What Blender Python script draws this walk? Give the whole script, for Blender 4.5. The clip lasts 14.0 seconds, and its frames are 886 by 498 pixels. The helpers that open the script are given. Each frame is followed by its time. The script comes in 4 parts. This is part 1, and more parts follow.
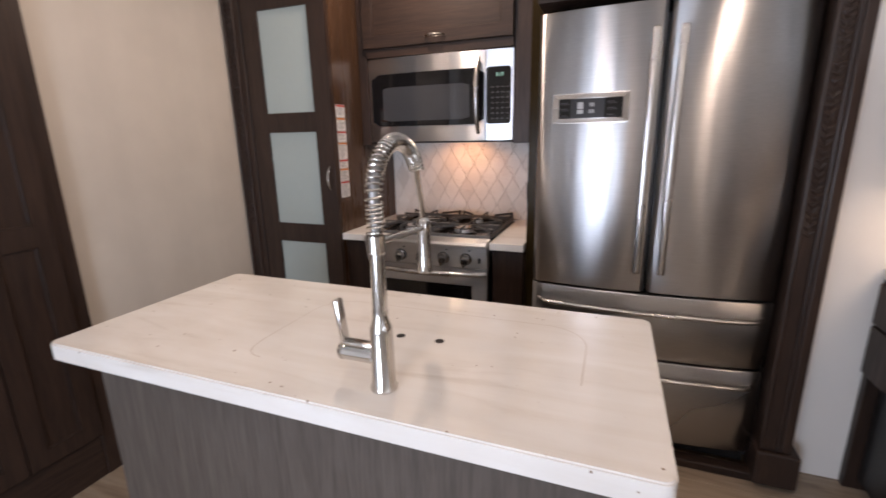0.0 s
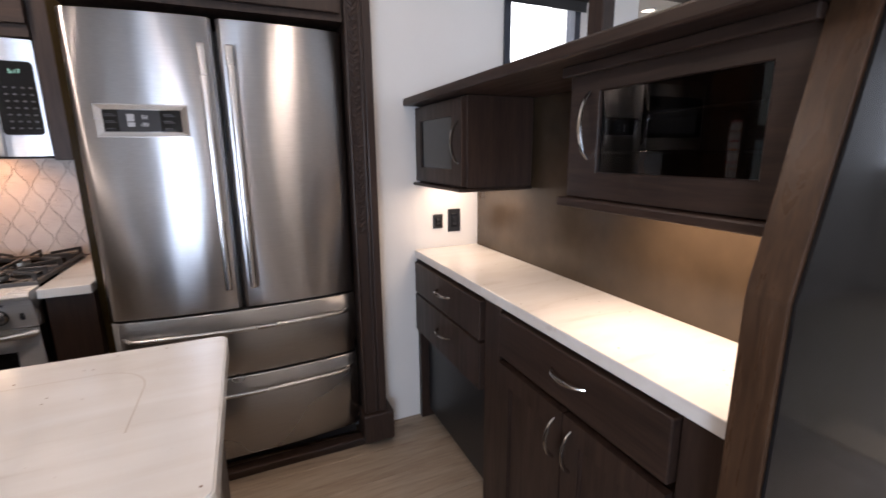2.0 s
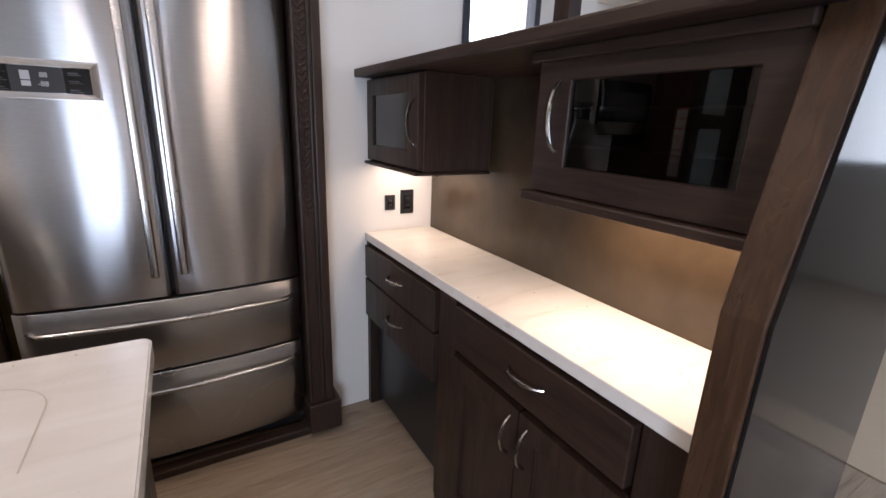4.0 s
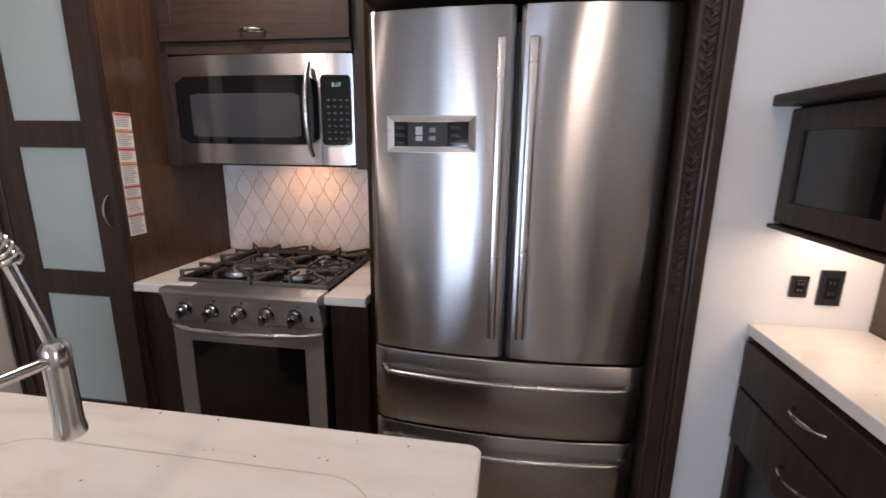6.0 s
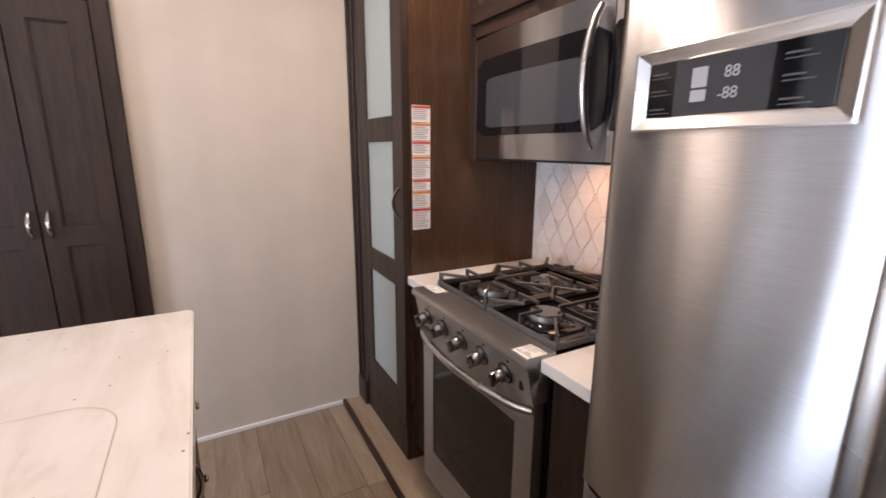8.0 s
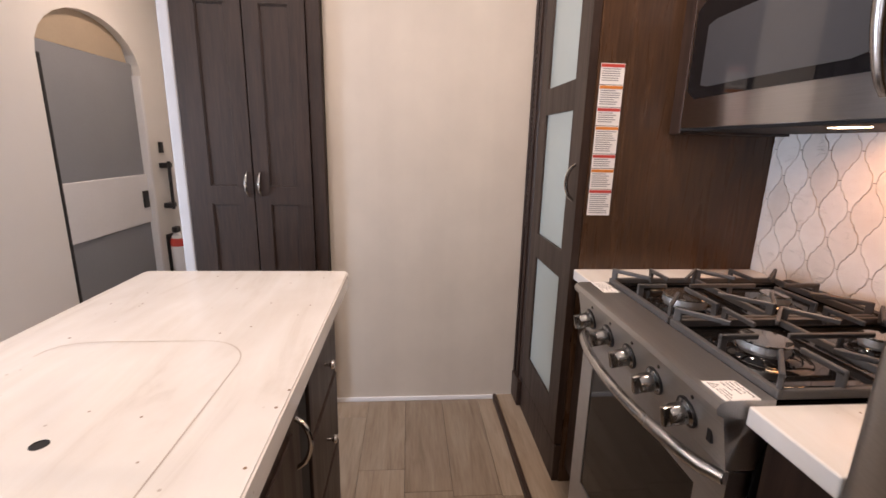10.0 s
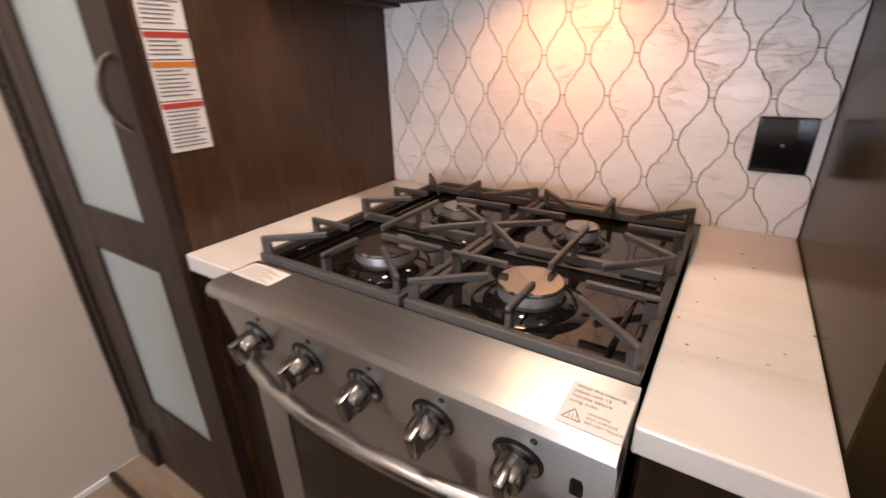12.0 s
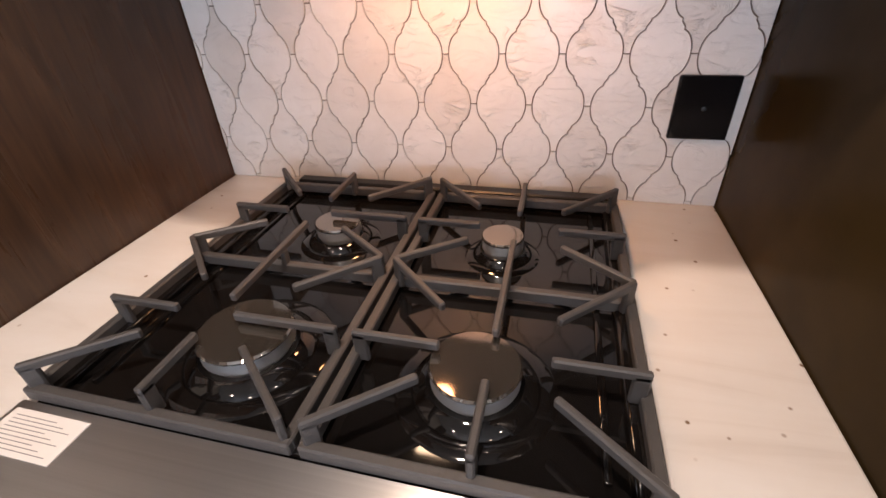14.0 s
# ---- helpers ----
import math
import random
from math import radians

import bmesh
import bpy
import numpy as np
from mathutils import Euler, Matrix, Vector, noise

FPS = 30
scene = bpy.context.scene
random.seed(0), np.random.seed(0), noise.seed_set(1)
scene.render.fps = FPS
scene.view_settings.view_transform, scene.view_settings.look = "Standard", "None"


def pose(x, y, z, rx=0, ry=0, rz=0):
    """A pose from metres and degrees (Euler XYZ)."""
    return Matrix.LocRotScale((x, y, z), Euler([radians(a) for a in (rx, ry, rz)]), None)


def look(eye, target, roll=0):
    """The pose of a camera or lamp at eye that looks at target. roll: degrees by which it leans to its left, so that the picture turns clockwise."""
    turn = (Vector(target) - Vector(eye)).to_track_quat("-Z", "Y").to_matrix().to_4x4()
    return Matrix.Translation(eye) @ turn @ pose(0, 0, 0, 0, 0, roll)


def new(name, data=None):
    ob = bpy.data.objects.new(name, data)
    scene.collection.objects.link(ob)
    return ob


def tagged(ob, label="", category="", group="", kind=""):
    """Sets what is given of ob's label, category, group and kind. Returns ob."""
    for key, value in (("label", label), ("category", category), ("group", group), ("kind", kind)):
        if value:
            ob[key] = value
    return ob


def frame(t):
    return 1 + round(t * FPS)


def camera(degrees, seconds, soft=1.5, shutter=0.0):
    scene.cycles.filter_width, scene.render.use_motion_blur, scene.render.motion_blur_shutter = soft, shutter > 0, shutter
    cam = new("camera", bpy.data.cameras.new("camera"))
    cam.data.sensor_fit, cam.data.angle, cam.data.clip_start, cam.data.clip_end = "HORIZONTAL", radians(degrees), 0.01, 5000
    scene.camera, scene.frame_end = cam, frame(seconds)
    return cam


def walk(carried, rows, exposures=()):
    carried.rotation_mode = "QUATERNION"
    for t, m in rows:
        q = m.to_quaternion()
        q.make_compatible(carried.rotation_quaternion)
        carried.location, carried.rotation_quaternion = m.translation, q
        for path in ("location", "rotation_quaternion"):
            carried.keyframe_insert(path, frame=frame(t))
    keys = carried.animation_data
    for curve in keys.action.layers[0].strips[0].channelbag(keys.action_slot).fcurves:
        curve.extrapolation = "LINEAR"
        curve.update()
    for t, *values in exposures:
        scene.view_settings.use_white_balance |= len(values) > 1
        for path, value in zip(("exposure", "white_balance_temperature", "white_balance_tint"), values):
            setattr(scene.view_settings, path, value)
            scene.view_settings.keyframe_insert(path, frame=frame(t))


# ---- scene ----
cam = camera(90.0, 14.0, soft=1.6, shutter=0.3)
PATH = [
    (0, (-0.145, 0.076, 1.329), (-0.841, 1.887, 0.844), -1.1),
    (0.5, (-0.096, 0.072, 1.327), (-0.358, 1.991, 0.831), -0.2),
    (1, (-0.04, 0.056, 1.331), (0.128, 1.986, 0.834), -1.0),
    (1.5, (0.006, 0.053, 1.328), (0.537, 1.925, 0.865), -1.4),
    (2, (0.048, 0.063, 1.315), (0.837, 1.85, 0.888), -0.6),
    (2.2, (0.06, 0.067, 1.311), (0.934, 1.817, 0.894), -0.5),
    (4.3, (0.065, 0.178, 1.376), (1.053, 1.826, 0.818), 2.2),
    (4.5, (0.063, 0.198, 1.397), (0.975, 1.907, 0.899), 2.6),
    (5, (0.045, 0.312, 1.438), (0.546, 2.199, 1.002), 2.4),
    (5.5, (0.027, 0.44, 1.434), (0.053, 2.398, 1.027), 1.3),
    (6, (0.004, 0.553, 1.393), (-0.295, 2.479, 0.942), 0.7),
    (6.5, (-0.022, 0.724, 1.405), (-0.504, 2.614, 0.959), 0.9),
    (7, (0.050, 0.918, 1.389), (-0.868, 2.637, 0.942), 0.3),
    (7.5, (0.139, 1.149, 1.395), (-1.303, 2.458, 0.939), -0.4),
    (8, (0.084, 1.32, 1.35), (-1.627, 2.256, 0.904), 0.3),
    (8.5, (0.063, 1.462, 1.341), (-1.849, 1.834, 0.89), -0.3),
    (8.7, (0.073, 1.51, 1.334), (-1.87, 1.599, 0.869), 1.1),
    (10.8, (-0.27, 1.421, 1.209), (-2.182, 1.792, 0.753), 2.0),
    (11, (-0.332, 1.435, 1.203), (-2.169, 2.044, 0.699), 2.3),
    (11.5, (-0.48, 1.534, 1.205), (-1.997, 2.664, 0.558), 1.0),
    (12, (-0.627, 1.633, 1.18), (-1.644, 3.165, 0.392), -1.5),
    (12.5, (-0.729, 1.708, 1.186), (-1.353, 3.352, 0.233), -3.2),
    (13, (-0.744, 1.738, 1.174), (-1.236, 3.397, 0.171), -2.3),
    (13.5, (-0.771, 1.816, 1.215), (-1.223, 3.463, 0.175), -2.4),
    (14, (-0.775, 1.855, 1.229), (-1.215, 3.477, 0.145), -2.8),
]
walk(cam, [(t, look(eye, target, roll)) for t, eye, target, roll in PATH],
     [(0, -0.52, 7000, 22), (2.2, -0.5, 6600, 20), (6.5, -0.6, 6600, 21), (7.5, -0.02, 6700, 21), (8.0, -0.05, 6900, 23), (8.7, 0.06, 7100, 24), (11, 0.06, 6700, 24), (11.5, 0.06, 6500, 23), (12.5, 0.04, 8200, 24), (14, 0.02, 6800, 21)])

# ---- world and large lights ----
world = bpy.data.worlds.new("world")
scene.world = world
world.use_nodes = True
wn = world.node_tree
sky = wn.nodes.new("ShaderNodeTexSky")
sky.sky_type, sky.sun_disc, sky.sun_elevation, sky.sun_rotation = "NISHITA", False, radians(42), radians(200)
wn.nodes["Background"].inputs[1].default_value = 0.15
wn.links.new(sky.outputs[0], wn.nodes["Background"].inputs[0])


def lamp(name, kind, m, power, color, size=0.1, size_y=None, spot=None):
    data = bpy.data.lights.new(name, kind)
    data.energy, data.color = power, color
    if kind == "AREA":
        data.size = size
        if size_y:
            data.shape, data.size_y = "RECTANGLE", size_y
    elif kind == "SUN":
        data.angle = radians(0.5)
    else:
        data.shadow_soft_size = size
    if spot:
        data.spot_size, data.spot_blend = radians(spot), 0.6
    ob = new(name, data)
    ob.matrix_world = m
    return ob


WARM, SOFT, DAY = (1.0, 0.47, 0.19), (1.0, 0.80, 0.60), (0.72, 0.86, 1.0)
lamp("sun", "SUN", look((0, -6, 7), (0, 0, 0.5)), 2.5, (1.0, 0.94, 0.86))
# daylight in the openings
lamp("window_daylight", "AREA", look((-0.80, -1.36, 0.985), (-0.60, 3, 1.0)), 64, (0.62, 0.80, 1.0), 0.72, 0.85)
lamp("window_daylight", "AREA", look((2.2, -1.36, 1.45), (2.0, 3, 1.2)), 22, DAY, 0.9, 0.6)
lamp("window_daylight", "AREA", look((1.43, 1.96, 1.75), (1.0, -1, 0.9)), 5, DAY, 0.36, 0.6)
lamp("window_daylight", "AREA", look((5.35, -0.45, 1.62), (0, 0.5, 1.2)), 42, DAY, 1.75, 0.95)
# cooktop lamp under the microwave, light strips under the hutch cabinets
lamp("cooktop_lamp", "SPOT", look((-0.95, 2.41, 1.296), (-0.95, 2.54, 1.08)), 4.8, WARM, 0.025, spot=150)
lamp("hutch_lamp", "AREA", look((0.92, 1.76, 1.165), (0.92, 1.77, 0.5)), 2.6, SOFT, 0.22, 0.40)
lamp("hutch_lamp", "AREA", look((0.95, 0.72, 1.165), (0.95, 0.72, 0.5)), 5.5, SOFT, 0.22, 0.48)
DOWNLIGHTS = ((-1.0, 1.85), (-0.5, 0.2), (-1.5, 0.9), (0.45, 1.2), (0.75, -0.45), (-0.1, -0.75), (3.1, 2.9), (4.2, 2.9), (-2.9, 0.2))
for lx, ly in DOWNLIGHTS:
    lamp("downlight_lamp", "AREA", look((lx, ly, 2.375), (lx, ly + 0.001, 0)), 7 if lx < -2 else 18 if ly == 1.85 else 5.0, (1.0, 0.84, 0.68), 0.09)


# ---- materials ----
def material(name):
    m = bpy.data.materials.new(name)
    m.use_nodes = True
    return m, m.node_tree, m.node_tree.nodes["Principled BSDF"]


def wire(nt, a, b):
    nt.links.new(a, b)


def coords(nt, scale, rot=(0, 0, 0)):
    tc = nt.nodes.new("ShaderNodeTexCoord")
    mp = nt.nodes.new("ShaderNodeMapping")
    mp.inputs["Scale"].default_value, mp.inputs["Rotation"].default_value = scale, rot
    wire(nt, tc.outputs["Object"], mp.inputs["Vector"])
    return mp.outputs[0]


def noise_tex(nt, vec, scale, detail=4.0, rough=0.55, dist=0.0):
    n = nt.nodes.new("ShaderNodeTexNoise")
    n.inputs["Scale"].default_value, n.inputs["Detail"].default_value = scale, detail
    n.inputs["Roughness"].default_value, n.inputs["Distortion"].default_value = rough, dist
    wire(nt, vec, n.inputs["Vector"])
    return n.outputs["Fac"]


def ramp(nt, fac, stops):
    r = nt.nodes.new("ShaderNodeValToRGB")
    r.color_ramp.elements[0].position, r.color_ramp.elements[0].color = stops[0][0], (*stops[0][1], 1)
    r.color_ramp.elements[1].position, r.color_ramp.elements[1].color = stops[-1][0], (*stops[-1][1], 1)
    for p, c in stops[1:-1]:
        r.color_ramp.elements.new(p).color = (*c, 1)
    wire(nt, fac, r.inputs[0])
    return r.outputs[0]


def mix(nt, fac, a, b, kind="MIX"):
    n = nt.nodes.new("ShaderNodeMix")
    n.data_type, n.blend_type = "RGBA", kind
    for s, v in ((n.inputs[0], fac), (n.inputs[6], a), (n.inputs[7], b)):
        if isinstance(v, (int, float)):
            s.default_value = v
        elif isinstance(v, tuple):
            s.default_value = (*v, 1)
        else:
            wire(nt, v, s)
    return n.outputs[2]


def bump(nt, bsdf, height, strength, distance=0.002):
    b = nt.nodes.new("ShaderNodeBump")
    b.inputs["Strength"].default_value, b.inputs["Distance"].default_value = strength, distance
    wire(nt, height, b.inputs["Height"])
    wire(nt, b.outputs[0], bsdf.inputs["Normal"])


def plain(name, color, rough=0.5, metal=0.0, wear=0.12, grain=60.0, relief=0.05, coat=0.0):
    m, nt, b = material(name)
    v = coords(nt, (1, 1, 1))
    n1, n2 = noise_tex(nt, v, 3.0), noise_tex(nt, v, grain)
    lo, hi = tuple(c * (1 - wear) for c in color), tuple(min(1, c * (1 + wear)) for c in color)
    c = mix(nt, 0.35, ramp(nt, n1, [(0.3, lo), (0.7, hi)]), ramp(nt, n2, [(0.3, lo), (0.7, hi)]))
    wire(nt, c, b.inputs["Base Color"])
    b.inputs["Roughness"].default_value, b.inputs["Metallic"].default_value = rough, metal
    b.inputs["Coat Weight"].default_value = coat
    if relief:
        bump(nt, b, n2, relief)
    return m


def wood(name, dark, light, rough=0.42, axis="z"):
    m, nt, b = material(name)
    s = {"z": (14, 14, 1.1), "x": (1.1, 14, 14), "y": (14, 1.1, 14)}[axis]
    v = coords(nt, s)
    info = nt.nodes.new("ShaderNodeObjectInfo")
    off = nt.nodes.new("ShaderNodeVectorMath")
    wire(nt, v, off.inputs[0])
    wire(nt, info.outputs["Random"], off.inputs[1])
    g1, g2 = noise_tex(nt, off.outputs[0], 2.2, 6, 0.6, 0.6), noise_tex(nt, off.outputs[0], 9.0, 3)
    big = noise_tex(nt, coords(nt, (1, 1, 1)), 2.0)
    c = ramp(nt, g1, [(0.28, dark), (0.72, light)])
    c = mix(nt, 0.35, c, ramp(nt, g2, [(0.35, tuple(x * 0.6 for x in dark)), (0.65, light)]))
    c = mix(nt, 0.5, c, ramp(nt, big, [(0.3, (0.7, 0.7, 0.7)), (0.7, (1, 1, 1))]), "MULTIPLY")
    wire(nt, c, b.inputs["Base Color"])
    wire(nt, ramp(nt, g1, [(0.3, (rough + 0.1,) * 3), (0.7, (rough - 0.04,) * 3)]), b.inputs["Roughness"])
    b.inputs["Specular IOR Level"].default_value = 0.36
    bump(nt, b, g2, 0.12, 0.001)
    return m


def steel(name, color=(0.56, 0.56, 0.57), rough=0.32, along="x", aniso=1.0, axis="Z", turn=0.25, relief=0.9):
    """Brushed stainless: fine scratches along one axis."""
    m, nt, b = material(name)
    v = coords(nt, {"x": (2, 400, 400), "z": (400, 400, 2)}[along])
    n = noise_tex(nt, v, 1.0, 3)
    big = noise_tex(nt, coords(nt, (1, 1, 1)), 1.6, 2)
    wire(nt, ramp(nt, n, [(0.3, tuple(c * 0.9 for c in color)), (0.7, color)]), b.inputs["Base Color"])
    b.inputs["Metallic"].default_value = 1.0
    wire(nt, ramp(nt, big, [(0.3, (rough - 0.03,) * 3), (0.7, (rough + 0.06,) * 3)]), b.inputs["Roughness"])
    b.inputs["Anisotropic"].default_value = aniso
    tg = nt.nodes.new("ShaderNodeTangent")
    tg.direction_type, tg.axis = "RADIAL", axis
    if aniso:
        wire(nt, tg.outputs[0], b.inputs["Tangent"])
        b.inputs["Anisotropic Rotation"].default_value = turn
    streak = noise_tex(nt, coords(nt, (11, 11, 0.10)), 1.0, 2)
    both = nt.nodes.new("ShaderNodeMath")
    both.operation = "MULTIPLY_ADD"
    both.inputs[1].default_value = 0.04
    wire(nt, n, both.inputs[0])
    wire(nt, streak, both.inputs[2])
    bump(nt, b, both.outputs[0], relief, 0.0015)
    return m


def stone(name):
    m, nt, b = material(name)
    v = coords(nt, (1.2, 7, 7), (0, 0, radians(4)))
    n1 = noise_tex(nt, v, 1.6, 6, 0.6, 1.2)
    n2 = noise_tex(nt, coords(nt, (1, 1, 1)), 5.0, 5)
    cells = nt.nodes.new("ShaderNodeTexVoronoi")
    cells.inputs["Scale"].default_value = 62.0
    wire(nt, coords(nt, (1, 1, 1)), cells.inputs["Vector"])
    pick = nt.nodes.new("ShaderNodeSeparateColor")
    wire(nt, cells.outputs["Color"], pick.inputs[0])
    size = ramp(nt, pick.outputs[0], [(0.91, (0, 0, 0)), (1.0, (1, 1, 1))])
    near = ramp(nt, cells.outputs["Distance"], [(0.10, (1, 1, 1)), (0.20, (0, 0, 0))])
    spk = mix(nt, 1.0, size, near, "MULTIPLY")
    c = ramp(nt, n1, [(0.25, (0.55, 0.50, 0.45)), (0.42, (0.69, 0.66, 0.62)), (0.75, (0.77, 0.76, 0.74))])
    c = mix(nt, 0.35, c, ramp(nt, n2, [(0.3, (0.62, 0.58, 0.54)), (0.7, (0.78, 0.77, 0.75))]))
    c = mix(nt, 1.0, c, ramp(nt, spk, [(0.05, (1, 1, 1)), (0.6, (0.30, 0.20, 0.13))]), "MULTIPLY")
    wire(nt, c, b.inputs["Base Color"])
    b.inputs["Roughness"].default_value = 0.16
    b.inputs["Specular IOR Level"].default_value = 0.5
    return m


def glass(name, color=(1, 1, 1), rough=0.0):
    m, nt, b = material(name)
    b.inputs["Base Color"].default_value = (*color, 1)
    b.inputs["Transmission Weight"].default_value, b.inputs["Roughness"].default_value = 1.0, rough
    b.inputs["IOR"].default_value = 1.45
    return m


def glow(name, color, strength):
    m, nt, b = material(name)
    b.inputs["Base Color"].default_value = (*color, 1)
    b.inputs["Emission Color"].default_value, b.inputs["Emission Strength"].default_value = (*color, 1), strength
    return m


def tile_mat(name):
    m, nt, b = material(name)
    v = coords(nt, (1, 1, 1))
    info = nt.nodes.new("ShaderNodeObjectInfo")
    off = nt.nodes.new("ShaderNodeVectorMath")
    off.operation = "MULTIPLY_ADD"
    off.inputs[1].default_value = (7, 7, 7)
    off.inputs[2].default_value = (0, 0, 0)
    wire(nt, info.outputs["Random"], off.inputs[0])
    add = nt.nodes.new("ShaderNodeVectorMath")
    wire(nt, v, add.inputs[0])
    wire(nt, off.outputs[0], add.inputs[1])
    st = nt.nodes.new("ShaderNodeMapping")
    st.inputs["Scale"].default_value, st.inputs["Rotation"].default_value = (6, 6, 15), (0, radians(48), 0)
    wire(nt, add.outputs[0], st.inputs["Vector"])
    cle = noise_tex(nt, st.outputs[0], 2.4, 5, 0.6, 1.4)
    n2 = noise_tex(nt, add.outputs[0], 14.0)
    base = ramp(nt, info.outputs["Random"], [(0.0, (0.62, 0.57, 0.52)), (0.5, (0.74, 0.70, 0.66)), (1.0, (0.80, 0.78, 0.75))])
    c = mix(nt, 0.4, base, ramp(nt, n2, [(0.3, (0.66, 0.61, 0.56)), (0.7, (0.82, 0.79, 0.76))]))
    wire(nt, c, b.inputs["Base Color"])
    b.inputs["Roughness"].default_value = 0.34
    where = noise_tex(nt, add.outputs[0], 16.0, 2)
    rough_patch = mix(nt, 1.0, ramp(nt, cle, [(0.44, (0, 0, 0)), (0.56, (1, 1, 1))]), ramp(nt, where, [(0.54, (0.14, 0.14, 0.14)), (0.72, (0.9, 0.9, 0.9))]), "MULTIPLY")
    bump(nt, b, rough_patch, 0.8, 0.004)
    return m


def plank_mat(name):
    m, nt, b = material(name)
    info = nt.nodes.new("ShaderNodeObjectInfo")
    v = coords(nt, (1.6, 16, 10))
    off = nt.nodes.new("ShaderNodeVectorMath")
    off.operation = "MULTIPLY_ADD"
    wire(nt, info.outputs["Random"], off.inputs[0])
    off.inputs[1].default_value = (30, 30, 30)
    wire(nt, v, off.inputs[2])
    g = noise_tex(nt, off.outputs[0], 1.2, 6, 0.6, 1.0)
    fine = noise_tex(nt, off.outputs[0], 6.0, 3)
    c = ramp(nt, g, [(0.22, (0.12, 0.08, 0.055)), (0.42, (0.28, 0.21, 0.15)), (0.62, (0.36, 0.29, 0.22)), (0.80, (0.44, 0.37, 0.29))])
    c = mix(nt, 0.3, c, ramp(nt, fine, [(0.3, (0.18, 0.13, 0.09)), (0.7, (0.38, 0.31, 0.24))]))
    knots = nt.nodes.new("ShaderNodeTexVoronoi")
    knots.inputs["Scale"].default_value = 0.55
    wire(nt, off.outputs[0], knots.inputs["Vector"])
    c = mix(nt, 1.0, c, ramp(nt, knots.outputs["Distance"], [(0.05, (0.30, 0.25, 0.21)), (0.20, (1, 1, 1))]), "MULTIPLY")
    tone = ramp(nt, info.outputs["Random"], [(0.0, (0.72, 0.70, 0.68)), (1.0, (1, 1, 1))])
    wire(nt, mix(nt, 1.0, c, tone, "MULTIPLY"), b.inputs["Base Color"])
    b.inputs["Roughness"].default_value = 0.42
    bump(nt, b, fine, 0.08, 0.001)
    return m


def wallpaper(name, color):
    """Vinyl wall covering: faint upright bands, cloudy tone and a fine weave."""
    m, nt, b = material(name)
    bands = noise_tex(nt, coords(nt, (5, 5, 0.12)), 1.0, 3, 0.5)
    cloud = noise_tex(nt, coords(nt, (1, 1, 1)), 6.0, 5)
    weave = noise_tex(nt, coords(nt, (300, 300, 60)), 1.0, 2)
    lo, hi = tuple(c * 0.90 for c in color), tuple(c * 1.06 for c in color)
    c = mix(nt, 0.45, ramp(nt, bands, [(0.35, lo), (0.65, hi)]), ramp(nt, cloud, [(0.3, lo), (0.7, hi)]))
    wire(nt, c, b.inputs["Base Color"])
    b.inputs["Roughness"].default_value = 0.55
    bump(nt, b, weave, 0.06)
    return m


DARK = wood("dark_walnut", (0.016, 0.0090, 0.0066), (0.050, 0.028, 0.020))
DARK_H = wood("dark_walnut_across", (0.016, 0.0090, 0.0066), (0.050, 0.028, 0.020), axis="x")
DARK_Y = wood("dark_walnut_along", (0.016, 0.0090, 0.0066), (0.050, 0.028, 0.020), axis="y")
SIDEWOOD = wood("brown_side_laminate", (0.035, 0.018, 0.010), (0.093, 0.049, 0.027), 0.27)
BACKWOOD = plain("brown_laminate", (0.052, 0.035, 0.021), 0.24, 0, 0.35, 14, 0.0)
RANGEWOOD = plain("olive_brown_laminate", (0.036, 0.023, 0.009), 0.22, 0, 0.4, 9, 0.0)
RANGEWOOD.node_tree.nodes["Principled BSDF"].inputs["Specular IOR Level"].default_value = 0.04
GREYWOOD = wood("grey_brown_laminate", (0.070, 0.056, 0.048), (0.115, 0.095, 0.082), 0.45)
STEEL = steel("brushed_steel")
# same steel as the doors, darkened to stand in for the island's dark reflection
STEEL_DIMMED = steel("brushed_steel_dark_reflection", (0.40, 0.395, 0.39), 0.27, "x", 0.6)
STEEL_H = steel("brushed_steel_trim", (0.60, 0.59, 0.58), 0.26, "x", 0.5)
STEEL_LEDGE = steel("brushed_steel_ledge", (0.58, 0.57, 0.56), 0.40, "x", 0.9, "X", 0.0, 0.2)
KNOBMETAL = plain("dark_polished_steel", (0.28, 0.27, 0.26), 0.2, 1.0, 0.05, 90, 0.0)
CHROME = plain("brushed_nickel", (0.62, 0.60, 0.57), 0.2, 1.0, 0.05, 90, 0.0)
STONE = stone("white_quartz")
WALL = wallpaper("cream_wall_panel", (0.56, 0.50, 0.43))
WHITEWALL = plain("white_wall_panel", (0.74, 0.72, 0.69), 0.55, 0, 0.03, 220, 0.05)
CEIL = plain("white_ceiling_panel", (0.80, 0.79, 0.76), 0.6, 0, 0.03, 160, 0.03)
FROST = plain("frosted_glass", (0.35, 0.41, 0.395), 0.3, 0, 0.03, 30, 0.0, 0.4)
BLACKGLASS = plain("black_glass", (0.006, 0.006, 0.007), 0.06, 0, 0.1, 30, 0.0)
GREYGLASS = plain("grey_display_glass", (0.045, 0.047, 0.052), 0.08, 0, 0.05, 30, 0.0)
ENAMEL = plain("black_enamel", (0.006, 0.0055, 0.0055), 0.06, 0, 0.2, 40, 0.0)
IRON = plain("cast_iron", (0.075, 0.072, 0.072), 0.50, 0.2, 0.15, 140, 0.3)
BLACK = plain("black_plastic", (0.008, 0.008, 0.009), 0.38, 0, 0.15, 120, 0.1)
